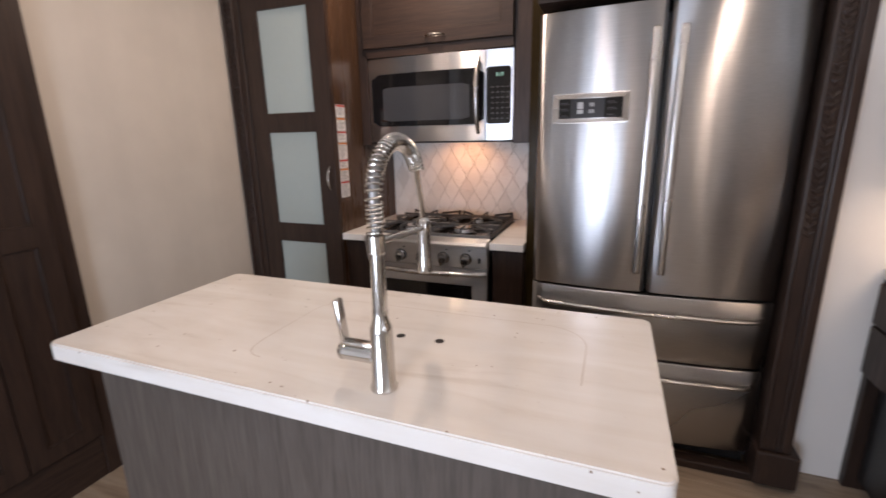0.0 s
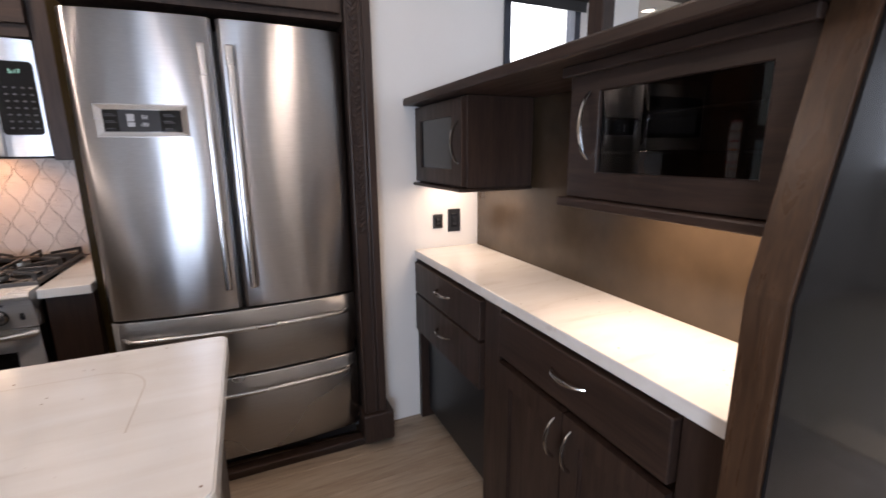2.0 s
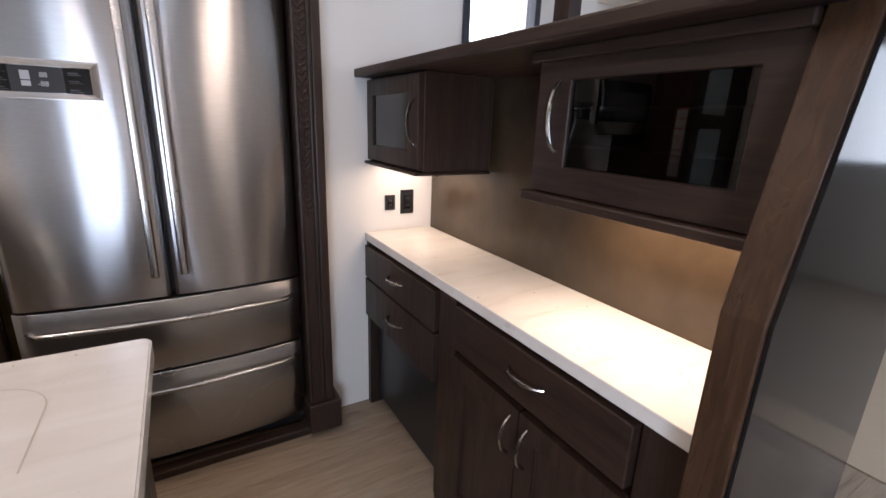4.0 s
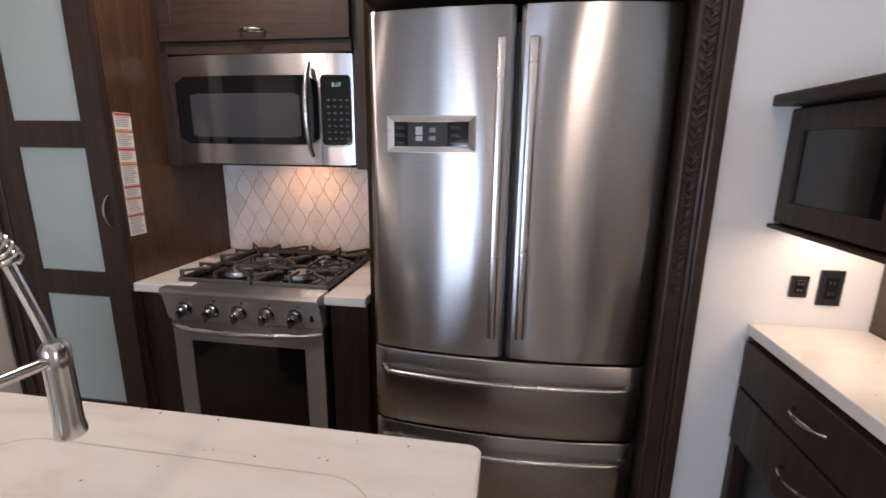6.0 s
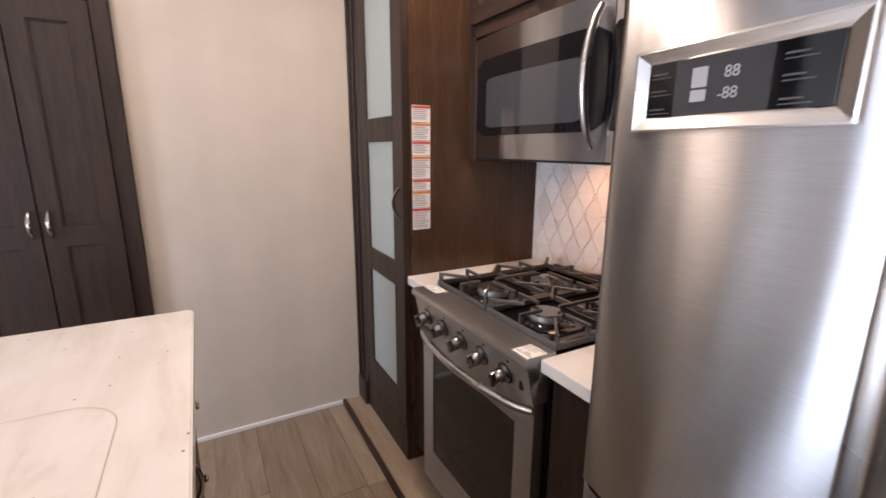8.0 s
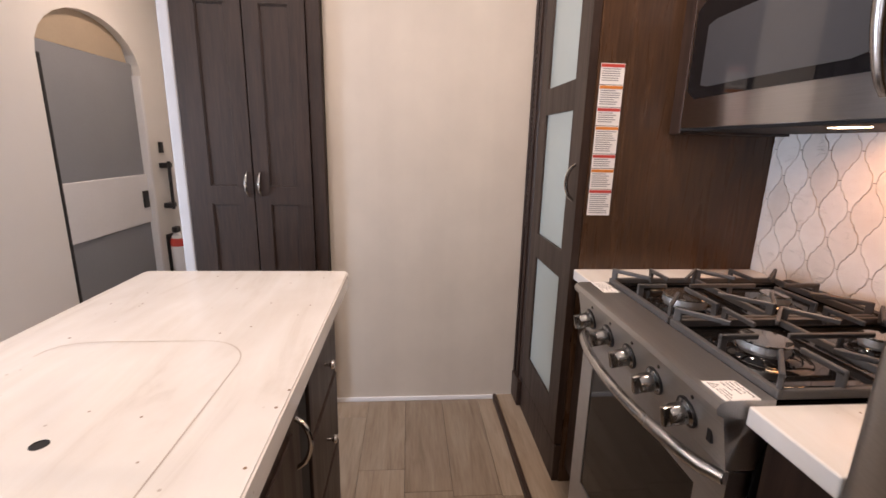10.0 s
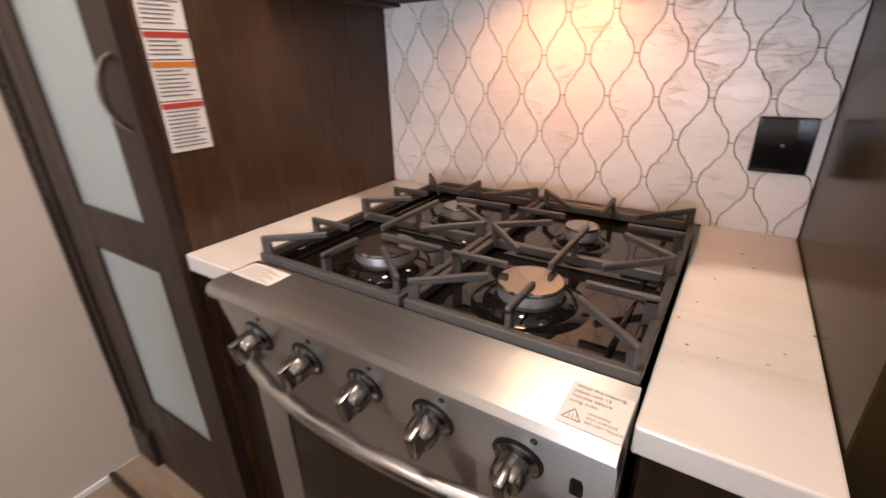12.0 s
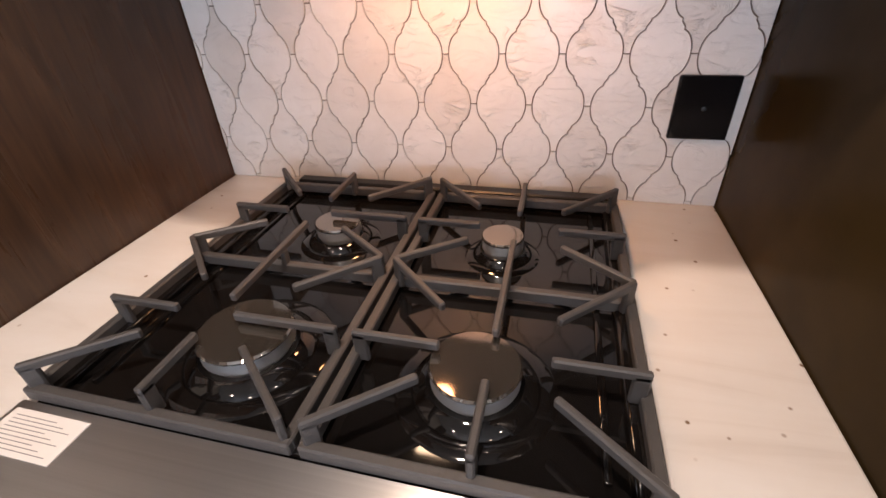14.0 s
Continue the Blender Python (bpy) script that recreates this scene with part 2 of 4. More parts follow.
# near-black that paints shade into recesses; also the black microwave underside
SHADOW = plain("shade_black", (0.010, 0.009, 0.009), 0.7, 0, 0.1, 60, 0.1)
PAPER = plain("white_label_paper", (0.78, 0.76, 0.74), 0.5, 0, 0.04, 60, 0.02)
INK = plain("grey_print", (0.16, 0.16, 0.17), 0.6, 0, 0.05, 60, 0.0)
DIM = plain("dim_print", (0.06, 0.06, 0.065), 0.5, 0, 0.05, 60, 0)
RED = plain("red_print", (0.50, 0.05, 0.035), 0.6, 0, 0.05, 60, 0.0)
ORANGE = plain("orange_print", (0.62, 0.20, 0.03), 0.6, 0, 0.05, 60, 0.0)
TILE = tile_mat("glazed_tile")
GROUT = plain("brown_grout", (0.13, 0.09, 0.062), 0.8, 0, 0.15, 150, 0.2)
PLANK = plank_mat("oak_vinyl_plank")
GREYDOOR = plain("grey_door_skin", (0.25, 0.26, 0.28), 0.5, 0, 0.06, 120, 0.1)
WHITEPLASTIC = plain("white_plastic", (0.75, 0.75, 0.76), 0.3, 0, 0.04, 60, 0.0)
TAN = plain("tan_trim", (0.42, 0.34, 0.25), 0.55, 0, 0.06, 90, 0.05)
GABLE = plain("dark_gloss_panel", (0.012, 0.011, 0.011), 0.10, 0, 0.25, 40, 0.0, 0.0)
GABLE.node_tree.nodes["Principled BSDF"].inputs["Specular IOR Level"].default_value = 0.10
ALUMINIUM = plain("cast_aluminium", (0.82, 0.82, 0.82), 0.38, 0.9, 0.06, 90, 0.03)
CAP = plain("burner_cap", (0.30, 0.27, 0.24), 0.06, 0.9, 0.04, 60, 0.0)
LAMPGLOW = glow("lamp_lens", (1.0, 0.85, 0.68), 6.0)
COOKGLOW = glow("cooktop_lamp_lens", (1.0, 0.72, 0.45), 40.0)
LEDGLOW = glow("green_digits", (0.35, 0.75, 0.6), 0.4)
SEGMENT = plain("pale_segments", (0.42, 0.42, 0.44), 0.4, 0, 0.05, 60, 0)
PANE = glass("window_glass")
TINT = glass("smoked_glass", (0.20, 0.20, 0.21))
DAYLIGHT = glow("bright_sky", (0.88, 0.95, 1.0), 5.0)
BLUEFRAME = plain("dark_window_frame", (0.03, 0.035, 0.05), 0.35, 0.3, 0.1, 60, 0.0)


# ---- mesh helpers ----
def link_mesh(name, bm, mat, smooth=False):
    me = bpy.data.meshes.new(name)
    bmesh.ops.recalc_face_normals(bm, faces=bm.faces)
    bm.to_mesh(me)
    bm.free()
    for m in (mat if isinstance(mat, (list, tuple)) else (mat,)):
        me.materials.append(m)
    if smooth:
        me.shade_smooth()
        me.set_sharp_from_angle(angle=radians(38))
    return new(name, me)


def part(name, bm, mat, parent=None, label="", smooth=False):
    ob = link_mesh(name, bm, mat, smooth)
    ob.parent = parent
    if label:
        ob["label"] = label
    if name in ("print", "slots", "keys"):
        ob["kind"] = "stuff"
    return ob


def thing(name, m, label, category, group="", kind=""):
    ob = new(name)
    ob.matrix_basis = m
    ob.empty_display_size = 0.1
    return tagged(ob, label, category, group, kind)


def setting(name, bm, mat, label, category, smooth=False):
    return tagged(link_mesh(name, bm, mat, smooth), label, category, "", "structure")


def box(x0, x1, y0, y1, z0, z1, bevel=0.0, seg=2, bm=None):
    own = bmesh.new()
    r = bmesh.ops.create_cube(own, size=1.0)
    for v in r["verts"]:
        v.co = Vector(((x0 + x1) / 2 + v.co.x * (x1 - x0), (y0 + y1) / 2 + v.co.y * (y1 - y0), (z0 + z1) / 2 + v.co.z * (z1 - z0)))
    if bevel:
        bmesh.ops.bevel(own, geom=own.edges[:], offset=bevel, segments=seg, profile=0.5, affect="EDGES")
    return own if bm is None else join(bm, own)


def join(bm, other):
    me = bpy.data.meshes.new("tmp")
    other.to_mesh(me)
    other.free()
    bm.from_mesh(me)
    bpy.data.meshes.remove(me)
    return bm


def prism(outline, y0, y1, bm=None, bevel=0.0):
    """An outline of (x, z) pushed from y0 to y1."""
    own = bmesh.new()
    a = [own.verts.new((x, y0, z)) for x, z in outline]
    b = [own.verts.new((x, y1, z)) for x, z in outline]
    own.faces.new(a)
    own.faces.new(b[::-1])
    for i in range(len(a)):
        j = (i + 1) % len(a)
        own.faces.new((a[i], b[i], b[j], a[j]))
    if bevel:
        bmesh.ops.bevel(own, geom=own.edges[:], offset=bevel, segments=2, profile=0.5, affect="EDGES")
    return own if bm is None else join(bm, own)


def rounded(x0, x1, z0, z1, r, n=5):
    out = []
    for cx, cz, a0 in ((x1 - r, z1 - r, 0), (x0 + r, z1 - r, 90), (x0 + r, z0 + r, 180), (x1 - r, z0 + r, 270)):
        for i in range(n + 1):
            a = radians(a0 + 90 * i / n)
            out.append((cx + r * math.cos(a), cz + r * math.sin(a)))
    return out


def tube(points, radius, sides=10, bm=None, flat=1.0):
    """A round bar along points; radius may vary per point."""
    own = bm or bmesh.new()
    pts = [Vector(p) for p in points]
    rad = radius if isinstance(radius, (list, tuple)) else [radius] * len(pts)
    rings, up = [], None
    for i, p in enumerate(pts):
        t = (pts[min(i + 1, len(pts) - 1)] - pts[max(i - 1, 0)]).normalized()
        if up is None:
            up = t.orthogonal().normalized()
        up = (up - t * up.dot(t)).normalized()
        side = t.cross(up)
        rings.append([own.verts.new(p + rad[i] * (math.cos(2 * math.pi * k / sides) * up + flat * math.sin(2 * math.pi * k / sides) * side)) for k in range(sides)])
    for a, b in zip(rings, rings[1:]):
        for k in range(sides):
            own.faces.new((a[k], a[(k + 1) % sides], b[(k + 1) % sides], b[k]))
    own.faces.new(rings[0][::-1])
    own.faces.new(rings[-1])
    return own


def lathe(profile, cx, cy, sides=24, bm=None, axis="z", cz=0.0):
    """A turned shape from (radius, height) pairs round an upright axis, or round y."""
    own = bm or bmesh.new()
    rings = []
    for r, h in profile:
        ring = []
        for k in range(sides):
            a = 2 * math.pi * k / sides
            u, v = max(r, 1e-4) * math.cos(a), max(r, 1e-4) * math.sin(a)
            ring.append(own.verts.new((cx + u, cy + v, h) if axis == "z" else (cx + u, cy + h, cz + v)))
        rings.append(ring)
    for a, b in zip(rings, rings[1:]):
        for k in range(sides):
            own.faces.new((a[k], a[(k + 1) % sides], b[(k + 1) % sides], b[k]))
    own.faces.new(rings[0][::-1])
    own.faces.new(rings[-1])
    return own


def writing(name, text, size, m, mat, parent, label=""):
    """Flat letters in the built-in font, in the xy plane of m."""
    cu = bpy.data.curves.new("tmp_text", "FONT")
    cu.body, cu.size, cu.extrude = text, size, 0.0002
    tmp = bpy.data.objects.new("tmp_text", cu)
    me = bpy.data.meshes.new_from_object(tmp)
    bpy.data.objects.remove(tmp)
    me.materials.append(mat)
    ob = new(name, me)
    ob.parent, ob.matrix_basis = parent, m
    if label:
        ob["label"] = label
    return ob


def bow_handle(parent, x, y, z, length, upright=True, out=0.028, label="brushed nickel bow handle"):
    pts = []
    for i in range(13):
        s = i / 12
        d = out * math.sin(math.pi * s) ** 0.6
        o = (s - 0.5) * length
        pts.append((x, y - d, z + o) if upright else (x + o, y - d, z))
    return part("handle", tube(pts, [0.0042 + 0.002 * math.sin(math.pi * i / 12) for i in range(13)], 8, flat=1.5), CHROME, parent, label, True)


def lattice(xs, zs, y0, y1, bevel=0.002):
    """A flat frame of one piece: the middle column is open between every second pair of heights."""
    bm = bmesh.new()
    front = {(i, j): bm.verts.new((x, y0, z)) for i, x in enumerate(xs) for j, z in enumerate(zs)}
    back = {(i, j): bm.verts.new((x, y1, z)) for i, x in enumerate(xs) for j, z in enumerate(zs)}
    solid = {(i, j) for i in range(3) for j in range(len(zs) - 1) if not (i == 1 and j % 2 == 1)}
    for i, j in solid:
        q = ((i, j), (i + 1, j), (i + 1, j + 1), (i, j + 1))
        bm.faces.new([front[k] for k in q])
        bm.faces.new([back[k] for k in q[::-1]])
        for (a, b), n in zip(zip(q, q[1:] + q[:1]), ((i, j - 1), (i + 1, j), (i, j + 1), (i - 1, j))):
            if n not in solid:
                bm.faces.new((front[a], back[a], back[b], front[b]))
    bmesh.ops.recalc_face_normals(bm, faces=bm.faces)
    sharp = [e for e in bm.edges if len(e.link_faces) == 2 and e.calc_face_angle(0) > 1.0 and e.verts[0].co.y == y0 and e.verts[1].co.y == y0]
    bmesh.ops.bevel(bm, geom=sharp, offset=bevel, segments=1, affect="EDGES")
    return bm


def panel_door(parent, name, x0, x1, z0, z1, y=0.0, stile=0.06, thick=0.02, mat=None, fields=None, glass_mat=None, label="", stile_r=None):
    """A framed door facing -y: a frame with recessed fields. fields: list of (z0, z1) or None for one."""
    mat, stile_r = mat or DARK, stile_r or stile
    fields = fields or [(z0 + stile, z1 - stile)]
    bm = lattice((x0, x0 + stile, x1 - stile_r, x1), [z0] + [v for f in fields for v in f] + [z1], y, y + thick)
    door = part(name, bm, mat, parent, label)
    for a, b in fields:
        if glass_mat:
            part("pane", box(x0 + stile - 0.004, x1 - stile_r + 0.004, y + 0.008, y + 0.013, a - 0.004, b + 0.004), glass_mat, door, "")
        else:
            part("field", box(x0 + stile - 0.004, x1 - stile_r + 0.004, y + 0.009, y + 0.015, a - 0.004, b + 0.004), mat, door)
            bm = bmesh.new()
            w = 0.006
            box(x0 + stile, x1 - stile_r, y + 0.004, y + 0.010, b - w, b, 0.001, 1, bm)
            box(x0 + stile, x1 - stile_r, y + 0.004, y + 0.010, a, a + w, 0.001, 1, bm)
            box(x0 + stile, x0 + stile + w, y + 0.004, y + 0.010, a, b, 0.001, 1, bm)
            box(x1 - stile_r - w, x1 - stile_r, y + 0.004, y + 0.010, a, b, 0.001, 1, bm)
            part("bead", bm, mat, door)
    return door


def carving(x0, x1, z0, z1, y, parent):
    """A strip of carved leaves and rosettes standing out from y."""
    rng = random.Random(5)
    bm = bmesh.new()
    mid, half, z = (x0 + x1) / 2, (x1 - x0) / 2, z0
    k = 0
    while z < z1:
        for s in (-1, 1):
            tilt = s * (0.6 + 0.5 * rng.random())
            own = bmesh.new()
            bmesh.ops.create_uvsphere(own, u_segments=8, v_segments=5, radius=1.0)
            bmesh.ops.scale(own, vec=(half * 0.32, 0.006, 0.013 + 0.006 * rng.random()), verts=own.verts)
            bmesh.ops.rotate(own, cent=(0, 0, 0), matrix=Matrix.Rotation(tilt, 3, "Y"), verts=own.verts)
            bmesh.ops.translate(own, vec=(mid + s * half * (0.35 + 0.25 * rng.random()), y, z + 0.004 * s), verts=own.verts)
            join(bm, own)
        if k % 3 == 0:
            lathe([(half * 0.5, 0.0), (half * 0.45, -0.006), (half * 0.2, -0.004), (half * 0.15, -0.008), (0, -0.009)], mid, y, 10, bm, "y", z + 0.012)
        z += 0.024
        k += 1
    return part("carving", bm, DARK, parent, "carved leaf ornament", True)


# ---- structure ----
H = 2.40          # ceiling
XL, XR = -2.06, 5.4
floor = setting("floor", box(-4.2, XR + 0.1, -1.5, 3.4, -0.12, -0.006), SHADOW, "sub-floor under oak vinyl planks", "floor")
setting("ceiling", box(-4.2, XR + 0.1, -1.5, 3.4, H, H + 0.1), CEIL, "white panel ceiling with recessed lights", "ceiling")
setting("wall_west", box(XL - 0.08, XL, 1.097, 2.75, 0.0, H), WALL, "plain cream wall panel beside the pantry", "wall")
setting("wall_slide", box(XL - 0.08, 0.53, 2.64, 2.75, 0.0, H), WHITEWALL, "back wall of the kitchen slide-out", "wall")
# wall with the window above the hutch ledge
WY = 1.99
bm = bmesh.new()
W0, W1, WZ0, WZ1 = 1.22, 1.66, 1.15, 2.12
box(0.53, W0, WY, WY + 0.09, 0, H, bm=bm)
box(W1, 2.05, WY, WY + 0.09, 0, H, bm=bm)
box(W0, W1, WY, WY + 0.09, 0, WZ0, bm=bm)
box(W0, W1, WY, WY + 0.09, WZ1, H, bm=bm)
setting("wall_north", bm, WHITEWALL, "white wall panel with a framed window above the ledge", "wall")
bm = bmesh.new()
box(1.96, 2.05, 2.08, 3.3, 0, H, bm=bm)
box(2.05, XR, 3.2, 3.3, 0, H, bm=bm)
setting("wall_living", bm, WHITEWALL, "white wall of the living room slide-out", "wall")
bm = bmesh.new()
box(XR, XR + 0.1, -1.4, -1.36, 0, H, bm=bm)
box(XR, XR + 0.1, 0.44, 3.3, 0, H, bm=bm)
box(XR, XR + 0.1, -1.36, 0.44, 0, 1.12, bm=bm)
box(XR, XR + 0.1, -1.36, 0.44, 2.12, H, bm=bm)
setting("wall_east", bm, WHITEWALL, "white end wall with a wide window opening", "wall")
bm = bmesh.new()
for x0, x1 in ((-1.75, -1.2), (-0.4, 1.7), (2.7, XR)):
    box(x0, x1, -1.46, -1.38, 0, H, bm=bm)
for x0, x1, z0, z1 in ((-1.2, -0.4, 0.55, 1.42), (1.7, 2.7, 1.15, 1.80)):
    box(x0, x1, -1.46, -1.38, 0, z0, bm=bm)
    box(x0, x1, -1.46, -1.38, z1, H, bm=bm)
box(-1.83, -1.75, -1.46, -0.40, 0, H, bm=bm)
setting("wall_south", bm, WHITEWALL, "white wall with a wide window opening", "wall")
# entry wall with an arched doorway
EY = -0.40
bm = bmesh.new()
DX0, DX1 = -3.47, -2.575
box(-4.1, DX0, EY - 0.1, EY, 0, H, bm=bm)
box(DX1, -1.75, EY - 0.1, EY, 0, H, bm=bm)
arch = [(DX0, H), (DX0, 1.66)] + [(DX0 + (DX1 - DX0) * (0.5 - 0.5 * math.cos(math.pi * i / 14)), 1.66 + 0.29 * math.sin(math.pi * i / 14)) for i in range(1, 14)] + [(DX1, 1.66), (DX1, H)]
prism(arch, EY - 0.1, EY, bm)
setting("wall_entry", bm, WHITEWALL, "cream wall with an arched entry doorway", "wall")
bm = bmesh.new()
box(-4.1, -4.0, EY, 2.75, 0, H, bm=bm)
box(-4.0, -2.6, 0.43, 0.47, 0, H, bm=bm)
setting("wall_hall", bm, WHITEWALL, "pale wall at the end of the entry hall", "wall")
bm = bmesh.new()
box(-2.60, -2.022, 0.472, 0.519, 0, H, 0.008, 2, bm)
setting("trim", bm, plain("pale_grey_trim", (0.46, 0.47, 0.49), 0.5, 0, 0.04, 90, 0.03), "white wall end trim beside the closet", "trim")
setting("baseboard", box(XL, XL + 0.010, 1.10, 1.97, 0.0, 0.022, 0.003), WHITEPLASTIC, "thin white strip along the foot of the cream wall", "baseboard")


def window(name, m, w, z0, z1, bars, label, mat=BLUEFRAME):
    """A window in its opening: frame, bars and pane; the opening runs along local x, outside is local +y."""
    win = thing(name, m, label, "window", "", "structure")
    f = 0.035
    bm = bmesh.new()
    box(0, f, -0.012, 0.06, z0, z1, 0.003, 1, bm)
    box(w - f, w, -0.012, 0.06, z0, z1, 0.003, 1, bm)
    box(f, w - f, -0.010, 0.06, z0, z0 + f, 0.003, 1, bm)
    box(f, w - f, -0.010, 0.06, z1 - f, z1, 0.003, 1, bm)
    part("window_frame", bm, mat, win)
    for b in bars:
        part("window_bar", box(f, w - f, 0.0, 0.05, b - 0.02, b + 0.02, 0.003, 1), mat, win)
    pane = part("pane", box(f - 0.004, w - f + 0.004, 0.028, 0.032, z0 + f, z1 - f), PANE, win, "clear glass pane")
    pane.visible_shadow = False
    return win


win = window("window_1", pose(W0, WY, 0), W1 - W0, WZ0, WZ1, (1.69,), "dark-framed window with bright daylight behind it")
part("blind", tube([(0.0, -0.035, 2.06), (0.46, -0.035, 2.06)], 0.035, 12), BLACK, win, "black roller blind rolled up", True)
part("blind_skirt", box(0.01, 0.45, -0.04, -0.033, 1.98, 2.06, 0.001, 1), BLACK, win)
window("window_2", pose(-0.4, -1.38, 0, 0, 0, 180), 0.8, 0.55, 1.42, (), "dark-framed window opposite the kitchen")
window("window_4", pose(2.7, -1.38, 0, 0, 0, 180), 1.0, 1.15, 1.80, (), "dark-framed window opposite the hutch")
window("window_3", pose(XR, 0.44, 0, 0, 0, -90), 1.8, 1.12, 2.12, (), "wide dark-framed window at the end of the living room")

back = setting("backdrop", box(0.62, 1.94, 2.60, 2.62, 0.6, 3.2), DAYLIGHT, "bright overcast daylight outside the window", "backdrop")
# ceiling lights, louvred air unit, beam
for lx, ly in DOWNLIGHTS:
    dl = thing("ceiling_light", pose(lx, ly, H), "small round recessed ceiling light with a white rim", "light", "ceiling lights")
    part("rim", lathe([(0.062, 0.0), (0.062, -0.006), (0.052, -0.012), (0.046, -0.010), (0.046, 0.0)], 0, 0, 24), WHITEPLASTIC, dl, "", True)
    part("lens", lathe([(0.045, -0.004), (0.03, -0.009), (0.0, -0.010)], 0, 0, 20), LAMPGLOW, dl, "glowing warm lens", True)
ac = thing("ceiling_air_unit", pose(4.0, 2.95, H), "white louvred air unit under the ceiling", "air unit")
part("housing", box(-0.35, 0.35, -0.22, 0.22, -0.07, 0.0, 0.015), WHITEPLASTIC, ac)
for i in range(6):
    part("slat", box(-0.30, 0.30, -0.17 + i * 0.06, -0.14 + i * 0.06, -0.078, -0.070, 0.002, 1), TAN, ac)
bm = bmesh.new()
box(2.0, 5.3, 2.10, 2.45, 2.30, 2.399, 0.006, 1, bm)
setting("ceiling_beam", bm, DARK_H, "dark wooden beam along the living room slide-out", "beam")
part("grille", box(2.9, 3.6, 2.2, 2.34, 2.292, 2.302, 0.002, 1), BLACK, bpy.data.objects["ceiling_beam"], "black slotted grille")


# ---- kitchen slide-out ----
def fridge():
    f = thing("refrigerator", pose(0, 1.86, 0), "stainless steel French-door refrigerator with two bottom drawers", "refrigerator")
    X, R = 0.44, 2.9

    def face(x):
        return 0.012 + x * x / (2 * R) * 1.0

    def front(name, x0, x1, z0, z1, edge, label=""):
        n = 32
        bm = bmesh.new()
        prof = []
        for i in range(n + 1):
            x = x0 + (x1 - x0) * i / n
            d = min(x - x0, x1 - x)
            r = 0.016
            fall = 0.0 if d > r else r - math.sqrt(max(r * r - (r - d) ** 2, 0))
            u = (2 * x - x0 - x1) / (x1 - x0)
            prof.append((x, face(x) + fall * edge + 0.006 * u ** 4))
        pts = prof
        for zz in (z0, z0 + 0.004, z1 - 0.004, z1):
            inset = 0.003 if zz in (z0, z1) else 0.0
            for x, y in pts:
                bm.verts.new((x, y + inset, zz))
            bm.verts.new((x1, 0.09, zz))
            bm.verts.new((x0, 0.09, zz))
        bm.verts.ensure_lookup_table()
        k = len(pts) + 2
        for r_ in range(3):
            for i in range(k):
                j = (i + 1) % k
                a = r_ * k
                bm.faces.new((bm.verts[a + i], bm.verts[a + j], bm.verts[a + k + j], bm.verts[a + k + i]))
        bm.faces.new([bm.verts[i] for i in range(k)][::-1])
        bm.faces.new([bm.verts[3 * k + i] for i in range(k)])
        # drawers get the dimmed steel: their dark reflection is put into the colour
        return part(name, bm, STEEL if name == "door" else STEEL_DIMMED, f, label, True)

    part("cabinet", box(-X + 0.005, X - 0.005, 0.095, 0.76, 0.05, 1.745, 0.006), plain("fridge_side", (0.10, 0.10, 0.105), 0.45, 0.3), f, "dark grey cabinet sides")
    left = front("door", -X, -0.006, 0.732, 1.77, 1)
    right = front("door", 0.006, X, 0.732, 1.77, 1)
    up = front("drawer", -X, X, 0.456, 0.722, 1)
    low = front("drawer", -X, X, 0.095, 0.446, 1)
    part("kick_plate", box(-X + 0.02, X - 0.02, 0.075, 0.095, 0.035, 0.085, 0.004), BLACK, f, "black kick plate")
    for door, s in ((left, -1), (right, 1)):
        bm = bmesh.new()
        box(s * 0.042 - 0.013, s * 0.042 + 0.013, -0.048, -0.030, 0.822, 1.676, 0.006, 3, bm)
        box(s * 0.042 - 0.009, s * 0.042 + 0.009, -0.034, 0.014, 0.845, 0.875, 0.003, 1, bm)
        box(s * 0.042 - 0.009, s * 0.042 + 0.009, -0.034, 0.014, 1.625, 1.655, 0.003, 1, bm)
        part("handle", bm, STEEL_H, door, "long flat steel handle", True)
    for dr, z in ((up, 0.657), (low, 0.388)):
        pts = [(-0.41 + 0.82 * i / 24, -0.040 + 1.25 * face(-0.41 + 0.82 * i / 24) + (0.038 if i in (0, 24) else 0.0), z) for i in range(25)]
        part("handle", tube(pts, 0.0085, 10, flat=1.0), STEEL_H, dr, "bowed steel drawer handle", True)
    # control panel in the left door
    fy = face(-0.244)
    slope = math.degrees(math.atan(-0.244 / R))
    p = new("control_panel")
    p.parent, p.matrix_basis = left, pose(-0.244, fy, 1.4275, 0, 0, slope)
    bm = bmesh.new()
    o, i_ = (0.136, 0.054), (0.113, 0.035)
    ring = lambda w, h, y: [(-w, y, -h), (w, y, -h), (w, y, h), (-w, y, h)]
    loops = [[bm.verts.new(c) for c in ring(*o, 0.004)], [bm.verts.new(c) for c in ring(*o, -0.0045)], [bm.verts.new(c) for c in ring(o[0] - 0.003, o[1] - 0.003, -0.005)], [bm.verts.new(c) for c in ring(*i_, 0.001)]]
    for a, b in zip(loops, loops[1:]):
        for k in range(4):
            bm.faces.new((a[k], a[(k + 1) % 4], b[(k + 1) % 4], b[k]))
    part("bezel", bm, STEEL_H, left, "steel bezel of the control panel").matrix_basis = p.matrix_basis
    screen = part("screen", box(-i_[0], i_[0], -0.0008, 0.004, -i_[1], i_[1]), BLACKGLASS, left, "black glass control screen with dark segment digits")
    screen.matrix_basis = p.matrix_basis
    m = p.matrix_basis.copy()
    bpy.data.objects.remove(p)
